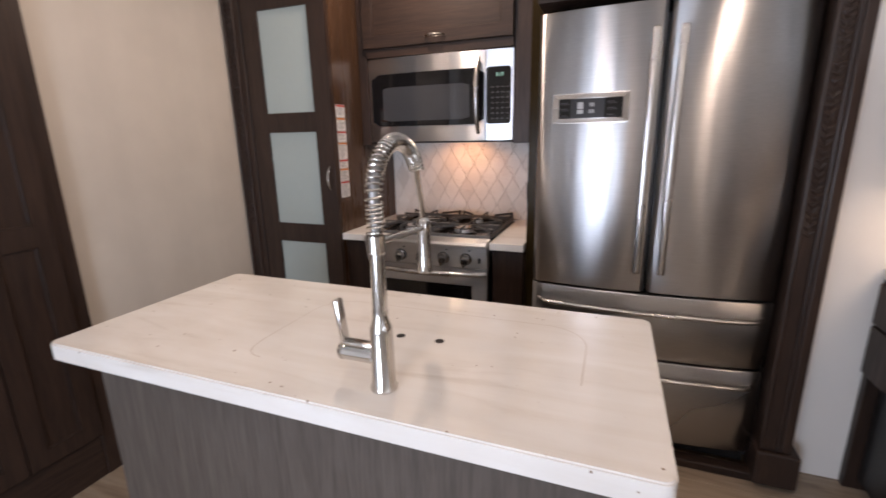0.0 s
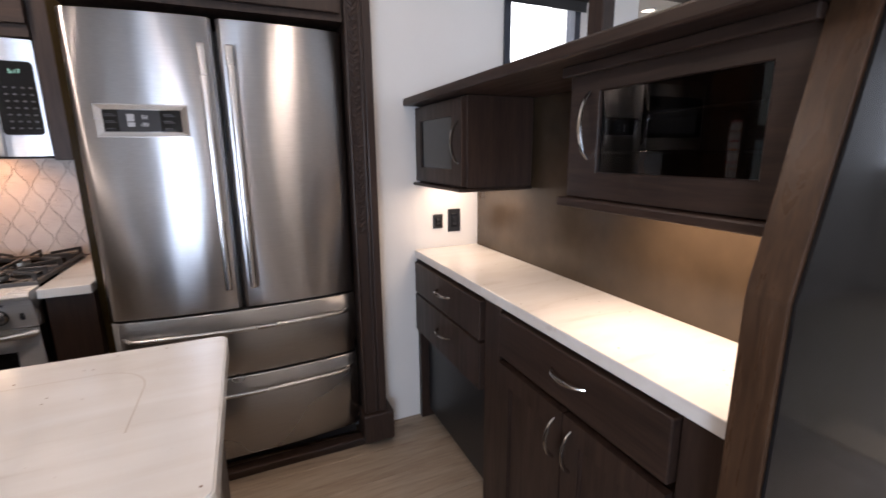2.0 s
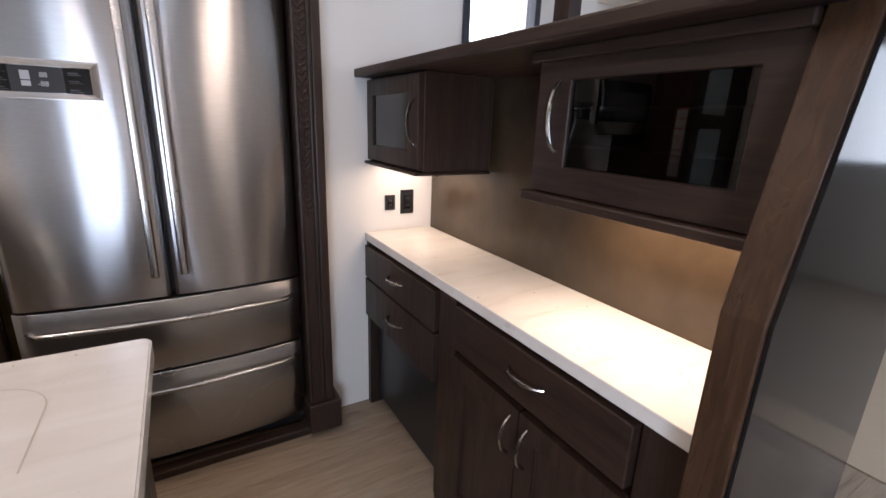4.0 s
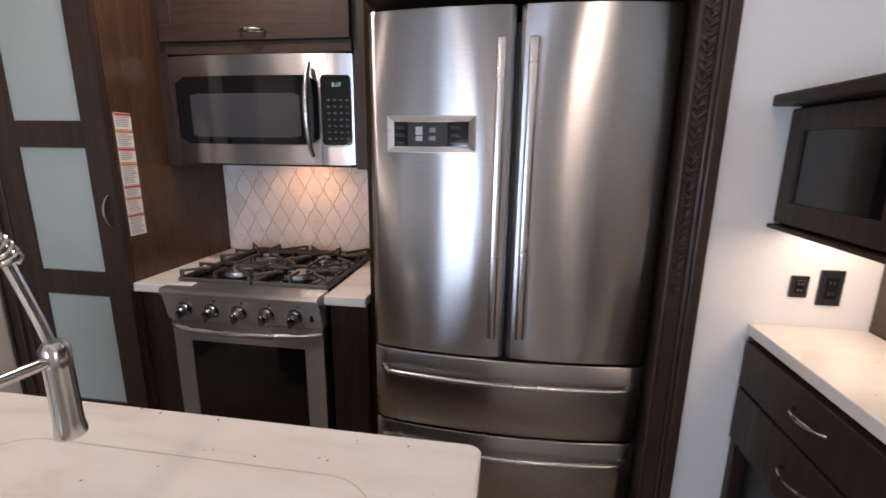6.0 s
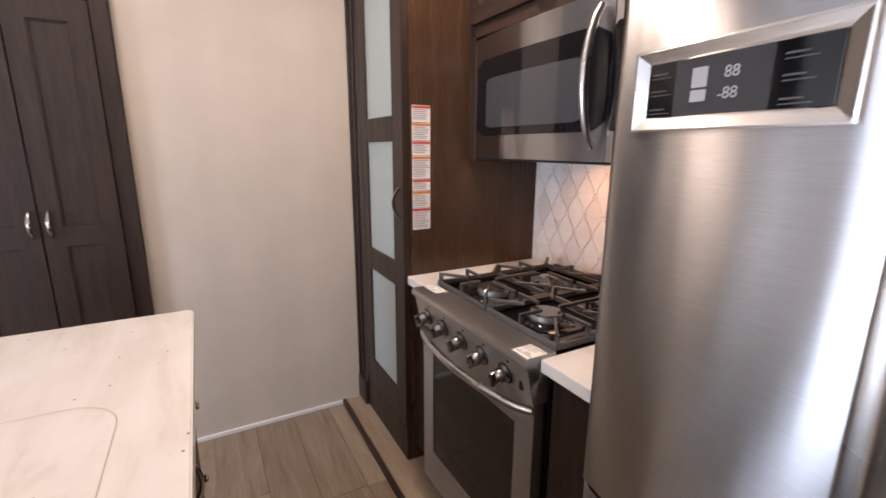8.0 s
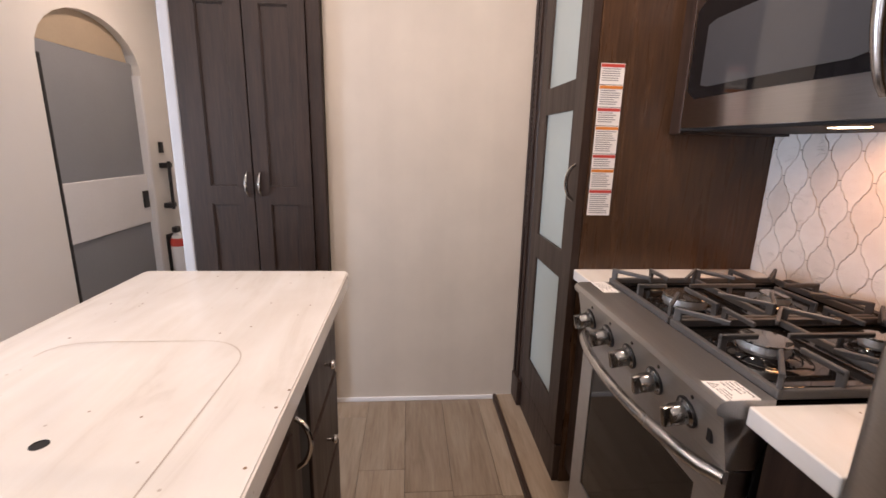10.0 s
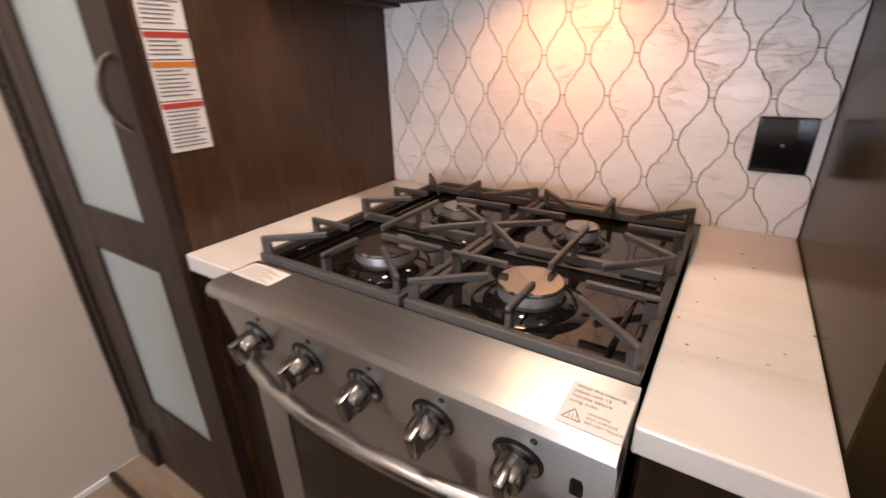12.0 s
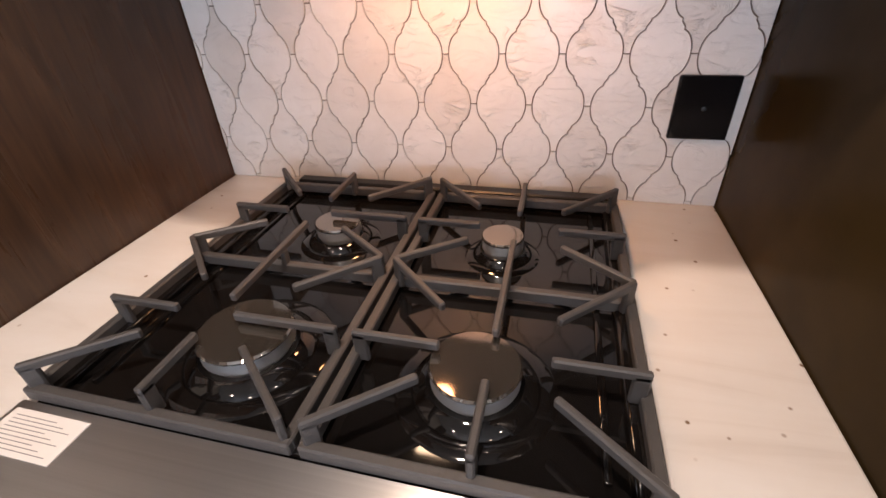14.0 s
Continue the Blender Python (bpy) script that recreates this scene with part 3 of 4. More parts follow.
    part("display", box(-0.070, 0.052, -0.0016, 0.0, -0.0345, 0.0345), GREYGLASS, screen)
    bm = bmesh.new()
    box(-0.045, -0.024, -0.0024, -0.0015, -0.002, 0.022, bm=bm)
    box(-0.045, -0.024, -0.0024, -0.0015, -0.019, -0.005, bm=bm)
    part("icon", bm, SEGMENT, screen, "pale refrigerator icon")
    writing("digits", "88", 0.019, pose(-0.003, -0.002, 0.006, 90), SEGMENT, screen)
    writing("digits", "-88", 0.019, pose(-0.009, -0.002, -0.018, 90), SEGMENT, screen)
    bm = bmesh.new()
    for x0 in (-0.107, 0.062):
        for z in (-0.026, -0.002, 0.020):
            box(x0, x0 + 0.024, -0.0018, -0.0007, z, z + 0.0022, bm=bm)
            box(x0, x0 + 0.032, -0.0018, -0.0007, z - 0.005, z - 0.0036, bm=bm)
    part("print", bm, DIM, screen)
    return f


fridge()

# tall surround of the refrigerator
sur = thing("refrigerator_surround", pose(0, 1.86, 0), "dark-stained wooden surround with a carved pilaster", "cabinet")
bm = bmesh.new()
box(0.447, 0.53, 0.02, 0.78, 0.02, 2.39, 0.004, 1, bm)
part("side_panel", bm, DARK, sur)
bm = bmesh.new()
box(0.445, 0.532, -0.008, 0.02, 0.16, 2.39, 0.003, 1, bm)
part("pilaster", bm, DARK, sur)
part("bead", tube([(0.449, -0.012, 0.17), (0.449, -0.012, 2.38)], 0.007, 8), DARK, sur, "", True)
part("bead", tube([(0.500, -0.012, 0.17), (0.500, -0.012, 2.38)], 0.007, 8), DARK, sur, "", True)
part("edge_moulding", box(0.510, 0.545, -0.014, 0.03, 0.16, 2.39, 0.006, 2), DARK, sur)
carving(0.458, 0.492, 1.0, 2.36, -0.008, sur)
part("plinth", box(0.435, 0.575, -0.030, 0.10, 0.02, 0.16, 0.008, 2), DARK, sur)
part("foot", box(-0.49, 0.56, 0.004, 0.06, 0.0, 0.035, 0.006, 2), DARK_H, sur)
part("side_panel", box(-0.497, -0.450, 0.19, 0.77, 0.02, 2.39, 0.002, 1), RANGEWOOD, sur)
oc = thing("over_fridge_cabinet", pose(0, 1.86, 1.80), "dark-stained wooden cabinet above the refrigerator", "cabinet")
part("body", box(-0.445, 0.443, 0.02, 0.76, 0.0, 0.59), DARK, oc)
panel_door(oc, "door", -0.43, 0.43, 0.025, 0.57, 0.0, 0.065)
bow_handle(oc, 0.0, 0.0, 0.055, 0.11, False)


def pantry():
    p = thing("pantry", pose(0, 1.99, 0), "tall dark wooden pantry with three frosted glass panels", "cabinet")
    part("body", box(-2.055, -1.445, 0.024, 0.645, 0.03, 2.39), SIDEWOOD, p)
    part("frame", box(-2.055, -1.945, -0.004, 0.03, 0.05, 2.39, 0.004, 1), DARK, p)
    part("bead", tube([(-2.045, -0.008, 0.16), (-2.045, -0.008, 2.38)], 0.007, 8), DARK, p, "", True)
    part("bead", tube([(-1.985, -0.008, 0.16), (-1.985, -0.008, 2.38)], 0.007, 8), DARK, p, "", True)
    carving(-2.035, -1.998, 0.9, 2.36, -0.004, p)
    part("plinth", box(-2.058, -1.94, -0.018, 0.03, 0.03, 0.16, 0.006, 2), DARK, p)
    d = panel_door(p, "door", -1.935, -1.447, 0.19, 2.07, -0.004, 0.098, 0.026, DARK, [(0.33, 0.80), (0.90, 1.372), (1.468, 1.95)], FROST)
    bow_handle(d, -1.478, -0.004, 1.142, 0.115)
    part("header", box(-1.935, -1.447, 0.0, 0.03, 2.08, 2.39, 0.003, 1), DARK, p)
    part("base_rail", box(-1.935, -1.447, 0.0, 0.03, 0.03, 0.182, 0.003, 1), DARK, p)
    return p


pantry()
sill = thing("slide_lip", pose(0, 1.9, 0), "low wooden lip at the foot of the slide-out", "trim", "", "structure")
part("lip_board", box(-2.05, -0.50, -0.005, 0.18, 0.0, 0.028, 0.003, 1), PLANK, sill)
part("lip_edge", box(-2.05, -0.50, -0.022, -0.005, 0.0, 0.032, 0.004, 2), DARK_H, sill)

# warning label strip on the pantry side
lab = thing("warning_label", pose(-1.4445, 2.02, 1.04, 0, 0, 90), "white strip of warning stickers with red and orange bars", "label")
zs = [0.0, 0.085, 0.15, 0.195, 0.28, 0.335, 0.40, 0.462]
rl = random.Random(3)
for i, (a, b) in enumerate(zip(zs, zs[1:])):
    s = part("sticker", box(0.004, 0.078, -0.0012, 0.0004, a + 0.001, b - 0.001), PAPER, lab)
    part("bar", box(0.005, 0.077, -0.0020, -0.0011, b - 0.012, b - 0.003), RED if i % 2 == 0 else ORANGE, s)
    bm = bmesh.new()
    z = b - 0.018
    while z > a + 0.006:
        box(0.009, 0.073 - 0.02 * rl.random(), -0.0018, -0.0011, z, z + 0.0022, bm=bm)
        z -= 0.0065
    part("print", bm, INK, s)

# microwave and the cabinet above it
mw = thing("microwave", pose(-1.0, 2.24, 1.315), "stainless over-the-range microwave with black glass door", "microwave")
part("body", box(-0.385, 0.385, 0.035, 0.39, 0.004, 0.41, 0.004), STEEL, mw)


def bowed(x0, x1, z0, z1, depth, thick=0.03, n=16):
    bm = bmesh.new()
    out = []
    for i in range(n + 1):
        x = x0 + (x1 - x0) * i / n
        out.append((x, depth * (x / 0.385) ** 2))
    lo = [bm.verts.new((x, y, z0)) for x, y in out] + [bm.verts.new((x1, thick + 0.02, z0)), bm.verts.new((x0, thick + 0.02, z0))]
    hi = [bm.verts.new((x, y, z1)) for x, y in out] + [bm.verts.new((x1, thick + 0.02, z1)), bm.verts.new((x0, thick + 0.02, z1))]
    k = len(lo)
    for i in range(k):
        bm.faces.new((lo[i], lo[(i + 1) % k], hi[(i + 1) % k], hi[i]))
    bm.faces.new(lo[::-1])
    bm.faces.new(hi)
    bmesh.ops.bevel(bm, geom=[e for e in bm.edges if abs(e.verts[0].co.z - e.verts[1].co.z) < 1e-6], offset=0.002, segments=1, affect="EDGES")
    return bm


md = part("door", bowed(-0.385, 0.252, 0.0, 0.415, 0.022), STEEL, mw, "", True)
mc = part("control_side", bowed(0.255, 0.385, 0.0, 0.415, 0.022), STEEL, mw, "", True)


def bowed_plate(x0, x1, z0, z1, r, lift, mat, parent, label, name, n=14):
    """A rounded plate that follows the bowed front."""
    bm = bmesh.new()
    cols = []
    for i in range(n + 1):
        x = x0 + (x1 - x0) * i / n
        d = min(x - x0, x1 - x)
        c = 0.0 if d > r else r - math.sqrt(max(r * r - (r - d) ** 2, 0))
        y = 0.022 * (x / 0.385) ** 2 - lift
        cols.append((bm.verts.new((x, y, z0 + c)), bm.verts.new((x, y, z1 - c)), bm.verts.new((x, y + 0.006, z0 + c)), bm.verts.new((x, y + 0.006, z1 - c))))
    for a, b in zip(cols, cols[1:]):
        bm.faces.new((a[0], b[0], b[1], a[1]))
        bm.faces.new((a[0], a[2], b[2], b[0]))
        bm.faces.new((a[1], b[1], b[3], a[3]))
    return part(name, bm, mat, parent, label)


bowed_plate(-0.368, 0.248, 0.078, 0.338, 0.025, 0.003, BLACKGLASS, md, "black glass window", "window")
bowed_plate(-0.30, 0.175, 0.105, 0.272, 0.008, 0.0042, GREYGLASS, md, "grey mesh viewing area", "viewing_mesh")
kp = bowed_plate(0.258, 0.376, 0.078, 0.338, 0.012, 0.003, BLACKGLASS, mc, "black key pad", "key_pad")
writing("clock", "5:17", 0.021, pose(0.305, 0.006, 0.295, 90, 0, 4), LEDGLOW, kp, "pale green clock digits")
bm = bmesh.new()
for r_ in range(7):
    for c_ in range(4):
        x = 0.283 + c_ * 0.024
        box(x, x + 0.010, 0.022 * (x / 0.385) ** 2 - 0.0048, 0.022 * (x / 0.385) ** 2 - 0.002, 0.10 + r_ * 0.024, 0.105 + r_ * 0.024, bm=bm)
part("keys", bm, DIM, kp, "rows of small grey keys")
pts = [(0.222, -0.006 - 0.045 * math.sin(math.pi * i / 16) ** 0.7, 0.035 + 0.345 * i / 16) for i in range(17)]
part("handle", tube(pts, [0.009 + 0.004 * math.sin(math.pi * i / 16) for i in range(17)], 10), STEEL_H, md, "bowed steel handle", True)
part("underside", box(-0.38, 0.38, 0.02, 0.385, -0.008, 0.004, 0.002, 1), SHADOW, mw, "black vented underside")
part("lamp_lens", box(0.015, 0.085, 0.105, 0.135, -0.0088, -0.006), COOKGLOW, mw, "glowing cooktop lamp lens")
mcab = thing("microwave_cabinet", pose(-1.0, 2.24, 1.735), "dark-stained wooden wall cabinet above the microwave", "cabinet")
part("body", box(-0.387, 0.387, 0.024, 0.40, 0.0, 0.655), DARK, mcab)
part("filler", box(-0.443, -0.388, 0.022, 0.40, -0.435, 0.655, 0.002, 1), DARK, mcab)
part("filler", box(0.388, 0.502, 0.022, 0.40, -0.435, 0.655, 0.002, 1), DARK, mcab)
part("rail", box(-0.387, 0.387, 0.012, 0.03, 0.0, 0.045, 0.002, 1), DARK_H, mcab)
panel_door(mcab, "door", -0.40, 0.385, 0.045, 0.42, 0.0, 0.06, 0.02, DARK_H)
bow_handle(mcab, 0.0, 0.0, 0.075, 0.105, False)


# ---- gas range ----
def gas_range():
    g = thing("gas_range", pose(-0.972, 2.0, 0), "stainless steel gas range with five knobs and black cooktop", "range")
    X = 0.313
    part("body", box(-X + 0.004, X - 0.004, 0.03, 0.60, 0.09, 0.845, 0.003), BLACK, g, "black side walls")
    # shade under the range is painted onto this plate
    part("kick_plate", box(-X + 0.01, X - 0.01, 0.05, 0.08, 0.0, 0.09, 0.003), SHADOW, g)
    # rolled front ledge and slanted knob panel in one sweep
    prof = [(0.042, 0.866), (-0.040, 0.866), (-0.053, 0.862), (-0.058, 0.852), (-0.055, 0.842), (-0.044, 0.837), (-0.022, 0.735), (0.03, 0.735), (0.042, 0.80)]
    bm = bmesh.new()
    a = [bm.verts.new((-X, y, z)) for y, z in prof]
    b = [bm.verts.new((X, y, z)) for y, z in prof]
    for i in range(len(prof)):
        j = (i + 1) % len(prof)
        bm.faces.new((a[i], a[j], b[j], b[i]))
    bm.faces.new(a[::-1])
    bm.faces.new(b)
    ledge = part("front_panel", bm, STEEL_LEDGE, g, "brushed steel front ledge and knob panel", True)
    for i, kx in enumerate((-0.232, -0.120, -0.008, 0.102, 0.213)):
        k = lathe([(0.027, 0.0), (0.027, -0.006), (0.021, -0.010), (0.020, -0.030), (0.017, -0.036), (0.0, -0.037)], 0, 0, 20, None, "y", 0)
        box(-0.0065, 0.0065, -0.050, -0.010, -0.021, 0.021, 0.004, 2, k)
        ob = part("knob", k, KNOBMETAL, g, "polished steel control knob", True)
        ob.matrix_basis = pose(kx, -0.032, 0.782, 12)
        part("skirt", lathe([(0.030, 0.003), (0.030, -0.003), (0.024, -0.004), (0.0, -0.004)], 0, 0, 20, None, "y", 0), BLACK, ob, "black knob skirt", True)
        bm = lathe([(0.004, 0.0), (0.004, -0.002), (0, -0.002)], 0, 0, 8, None, "y", 0)
        part("indicator", bm, BLACKGLASS, ledge, "").matrix_basis = pose(kx + 0.02, -0.0412, 0.824, 12)
    part("igniter_button", box(0.270, 0.284, -0.034, -0.020, 0.765, 0.795, 0.002, 1), BLACK, g)
    # oven door
    z0, z1, w0, w1 = 0.095, 0.728, 0.235, 0.645
    bm = lattice((-X + 0.004, -0.235, 0.235, X - 0.004), (z0, w0, w1, z1), -0.012, 0.03, 0.003)
    door = part("oven_door", bm, STEEL, g, "steel oven door")
    part("window", box(-0.236, 0.236, -0.009, 0.02, w0 - 0.002, w1 + 0.002), BLACKGLASS, door, "black glass oven window")
    pts = [(-0.30 + 0.60 * i / 20, -0.012 - 0.058 * math.sin(math.pi * i / 20) ** 0.55, 0.711) for i in range(21)]
    part("handle", tube(pts, 0.0125, 10), STEEL_H, door, "bowed steel oven handle", True)
    # cooktop tray
    bm = bmesh.new()
    box(-X + 0.004, X - 0.004, 0.042, 0.585, 0.845, 0.858, 0.003, 1, bm)
    tray = part("cooktop", bm, ENAMEL, g, "glossy black enamel cooktop")
    bm = bmesh.new()
    for s in (-1, 1):
        box(s * 0.295 - 0.008, s * 0.295 + 0.008, 0.046, 0.57, 0.857, 0.868, 0.005, 3, bm)
        box(s * 0.268 - 0.004, s * 0.268 + 0.004, 0.08, 0.555, 0.857, 0.862, 0.0025, 2, bm)
    box(-0.29, 0.29, 0.046, 0.058, 0.857, 0.866, 0.005, 3, bm)
    part("rolled_rim", bm, ENAMEL, tray, "", True)
    vent = part("back_vent", box(-0.29, 0.29, 0.575, 0.60, 0.845, 0.880, 0.003, 1), BLACK, g, "black slotted vent at the back")
    bm = bmesh.new()
    for i in range(28):
        if i not in (13, 14):
            box(-0.272 + i * 0.0195, -0.261 + i * 0.0195, 0.571, 0.576, 0.864, 0.875, bm=bm)
    part("slots", bm, IRON, vent)
    # burners
    for bx, by, r in ((-0.120, 0.158, 0.052), (0.142, 0.158, 0.046), (-0.123, 0.408, 0.035), (0.138, 0.408, 0.030)):
        bn = part("burner", lathe([(r * 1.85, 0.8575), (r * 1.75, 0.860), (r * 1.45, 0.8615), (r * 1.35, 0.868), (r * 1.1, 0.872), (r * 0.95, 0.868), (r * 0.9, 0.867)], bx, by, 36), ENAMEL, g, "black enamel burner bowl", True)
        bm = lathe([(r * 0.9, 0.862), (r * 0.9, 0.872), (r * 1.0, 0.875), (r * 0.98, 0.8895), (r * 0.5, 0.890)], bx, by, 36)
        part("head", bm, ALUMINIUM, bn, "bright metal burner head", True)
        part("cap", lathe([(r * 1.0, 0.8895), (r * 1.02, 0.892), (r * 0.98, 0.8945), (0, 0.895)], bx, by, 36), CAP, bn, "flat black burner cap", True)
    # two cast grates of bars
    t0, t1 = 0.899, 0.910

    def bar(bm, x0, y0, x1, y1, za, zb, w=0.0039):
        d = Vector((x1 - x0, y1 - y0, 0))
        n = d.length
        own = box(0, n, -w, w, 0, zb - za, 0.0018, 1)
        bmesh.ops.transform(own, matrix=Matrix.Translation((x0, y0, za)) @ Matrix.Rotation(math.atan2(d.y, d.x), 4, "Z"), verts=own.verts)
        join(bm, own)

    def finger(bm, x0, y0, x1, y1):
        bar(bm, x0, y0, x1, y1, t0, t1)
        d = Vector((x1 - x0, y1 - y0, 0)).normalized() * 0.016
        bar(bm, x0, y0, x0 + d.x, y0 + d.y, 0.868, t1 - 0.004)

    for name, x0, x1, s in (("grate", -0.310, -0.004, 1), ("grate", 0.004, 0.310, -1)):
        bm = bmesh.new()
        y0, y1 = 0.050, 0.560
        for (ax, ay, bx, by) in ((x0, y0, x1, y0), (x0, y1, x1, y1), (x0 + 0.005, y0, x0 + 0.005, y1), (x1 - 0.005, y0, x1 - 0.005, y1), (x0, 0.305, x1, 0.305)):
            bar(bm, ax, ay, bx, by, 0.864, 0.880, 0.0058)
        c = (x0 + x1) / 2
        L, R_ = x0 + 0.005, x1 - 0.005
        for fx, tx in ((L, L + 0.095), (R_, R_ - 0.125 if s > 0 else R_ - 0.09)):
            finger(bm, fx, 0.412, tx, 0.412)
            finger(bm, fx, 0.165, tx, 0.165)
        for fx, e in ((L, 1), (R_, -1)):
            finger(bm, fx, 0.305, fx + e * 0.085, 0.369)
            finger(bm, fx, 0.305, fx + e * 0.085, 0.223)
            finger(bm, fx, y0, fx + e * 0.085, 0.121)
            finger(bm, fx, y1, fx + e * 0.085, 0.469)
        finger(bm, c, y0, c, 0.129)
        finger(bm, c, y1, c, 0.457)
        bar(bm, c, 0.192, c, 0.375, t0, t1)
        bar(bm, c, 0.299, c, 0.311, 0.868, t0 + 0.002)
        part("grate", bm, IRON, g, "dark grey cast-iron grate")
    # stickers on the front ledge
    for lx0, lx1, first in ((0.252, 0.312, False), (-0.308, -0.215, True)):
        st = part("sticker", box(lx0, lx1, -0.045 if not first else -0.012, 0.017 if not first else 0.033, 0.8655, 0.8668), PAPER, g, "white paper sticker")
        if first:
            bm = bmesh.new()
            for i in range(9):
                box(lx0 + 0.008, lx1 - 0.010 - 0.012 * (i % 3), -0.007 + i * 0.0041, -0.0063 + i * 0.0041, 0.8664, 0.8671, bm=bm)
            part("print", bm, INK, st)
        else:
            for i, line in enumerate(("When Pre-Heating,", "please wait 15", "minutes before", "using oven.")):
                writing("print", line, 0.0064, pose(lx0 + 0.004, 0.0095 - i * 0.0078, 0.8669), INK, st)
            for i, line in enumerate(("WARNING", "HOT SURFACE", "DO NOT TOUCH")):
                writing("print", line, 0.0044, pose(lx0 + 0.025, -0.0245 - i * 0.0062, 0.8669), INK, st)
            bm = bmesh.new()
            tri = [(lx0 + 0.004, -0.038), (lx0 + 0.022, -0.038), (lx0 + 0.013, -0.023)]
            for (ax, ay), (bx, by) in zip(tri, tri[1:] + tri[:1]):
                tube([(ax, ay, 0.8668), (bx, by, 0.8668)], 0.0006, 4, bm)
            for k in range(3):
                tube([(lx0 + 0.0095 + k * 0.0035, -0.036, 0.8668), (lx0 + 0.0105 + k * 0.0035, -0.033, 0.8668), (lx0 + 0.0095 + k * 0.0035, -0.030, 0.8668)], 0.0004, 4, bm)
            part("warning_sign", bm, INK, st)
    return g


gas_range()
ct = tagged(link_mesh("countertop", box(-1.443, -1.288, 1.998, 2.63, 0.826, 0.860, 0.003), STONE), "white quartz countertop strip beside the gas range", "countertop", "range countertops")
ct = tagged(link_mesh("countertop", box(-0.655, -0.498, 1.992, 2.63, 0.826, 0.860, 0.003), STONE), "white quartz countertop strip between range and refrigerator", "countertop", "range countertops")
for x0, x1 in ((-1.443, -1.290), (-0.652, -0.499)):
    fc = thing("filler_cabinet", pose(0, 2.03, 0), "narrow dark wooden filler cabinet beside the range", "cabinet", "filler cabinets")
    part("body", box(x0, x1, 0.016, 0.58, 0.10, 0.826, 0.002, 1), DARK, fc)
    part("front_panel", box(x0 + 0.003, x1 - 0.003, 0.0, 0.015, 0.10, 0.822, 0.003, 1), DARK, fc)
    # toe space darkened by colour, not the cabinet's wood
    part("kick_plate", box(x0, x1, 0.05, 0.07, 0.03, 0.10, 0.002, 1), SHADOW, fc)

# black outlet on the tiles
def outlet(m, w, h, label, sock=True):
    o = thing("wall_outlet", m, label, "outlet")
    plate = part("plate", box(-w / 2, w / 2, -0.008, 0.0, -h / 2, h / 2, 0.003, 2), BLACK if sock else BLACKGLASS, o)
    if not sock:
        part("screw", lathe([(0.0035, 0.0), (0.0035, -0.0012), (0.0, -0.0016)], 0, -0.008, 10, None, "y", 0), BLACK, plate, "", True)
        return o
    part("insert", box(-w * 0.24, w * 0.24, -0.010, -0.007, -h * 0.3, h * 0.3, 0.001, 1), BLACKGLASS, plate)
    bm = bmesh.new()
    for z in (-h * 0.15, h * 0.15):
        for x in (-w * 0.09, w * 0.09):
            box(x - 0.0015, x + 0.0015, -0.0106, -0.0099, z - 0.005, z + 0.005, bm=bm)
    part("slots", bm, IRON, plate)
    return o


outlet(pose(-0.558, 2.618, 1.026), 0.086, 0.097, "square black cover plate on the tiled backsplash", False)
outlet(pose(0.872, WY, 0.993), 0.05, 0.068, "small black wall outlet above the counter")
outlet(pose(0.957, WY, 0.993), 0.066, 0.11, "tall black switch plate above the counter")


# ---- island ----
isl = thing("kitchen_island", pose(0, 0, 0), "grey-brown island cabinet with drawers and doors", "cabinet")
IX0, IX1, IY0, IY1, IZ = -1.31, -0.065, 0.705, 1.235, 0.816
part("body", box(IX0, IX1, IY0, IY1 - 0.022, 0.075, IZ, 0.002, 1), GREYWOOD, isl)
# near-black plate paints the shade below the island
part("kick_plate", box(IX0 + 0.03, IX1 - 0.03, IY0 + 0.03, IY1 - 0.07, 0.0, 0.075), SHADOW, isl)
for z0, z1 in ((0.60, 0.79), (0.37, 0.58), (0.12, 0.35)):
    d = part("drawer", box(IX0 + 0.01, IX0 + 0.36, IY1 - 0.022, IY1, z0, z1, 0.003, 2), DARK, isl)
    k = lathe([(0.005, 0.0), (0.005, 0.014), (0.012, 0.020), (0.010, 0.026), (0, 0.027)], 0, 0, 12, None, "y", 0)
    part("knob", k, CHROME, d, "small nickel knob", True).matrix_basis = pose(IX0 + 0.185, IY1, (z0 + z1) / 2)
# set-back strip in near-black, painting the shade between drawers and doors
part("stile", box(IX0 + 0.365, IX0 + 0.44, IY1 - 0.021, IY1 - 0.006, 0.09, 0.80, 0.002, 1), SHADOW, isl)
for x0, x1 in ((-0.86, -0.475), (-0.465, -0.075)):
    holder = part("door", box(x0, x1, IY1 - 0.022, IY1, 0.10, 0.79, 0.003, 2), DARK, isl)
    part("field", box(x0 + 0.06, x1 - 0.06, IY1 - 0.0005, IY1 + 0.0045, 0.16, 0.73, 0.002, 1), DARK, holder)
    hx = x0 + 0.03 if x0 < -0.5 else x1 - 0.03
    part("handle", tube([(hx, IY1 + 0.028 * math.sin(math.pi * i / 10) ** 0.6, 0.63 + 0.011 * i) for i in range(11)], 0.005, 8), CHROME, holder, "brushed nickel bow handle", True)
own = prism([(x, z) for x, z in rounded(-1.415, -0.03, 0.66, 1.265, 0.022, 6)], 0.0, 0.046)
bmesh.ops.transform(own, matrix=Matrix(((1, 0, 0, 0), (0, 0, 1, 0), (0, -1, 0, 0.862), (0, 0, 0, 1))), verts=own.verts)
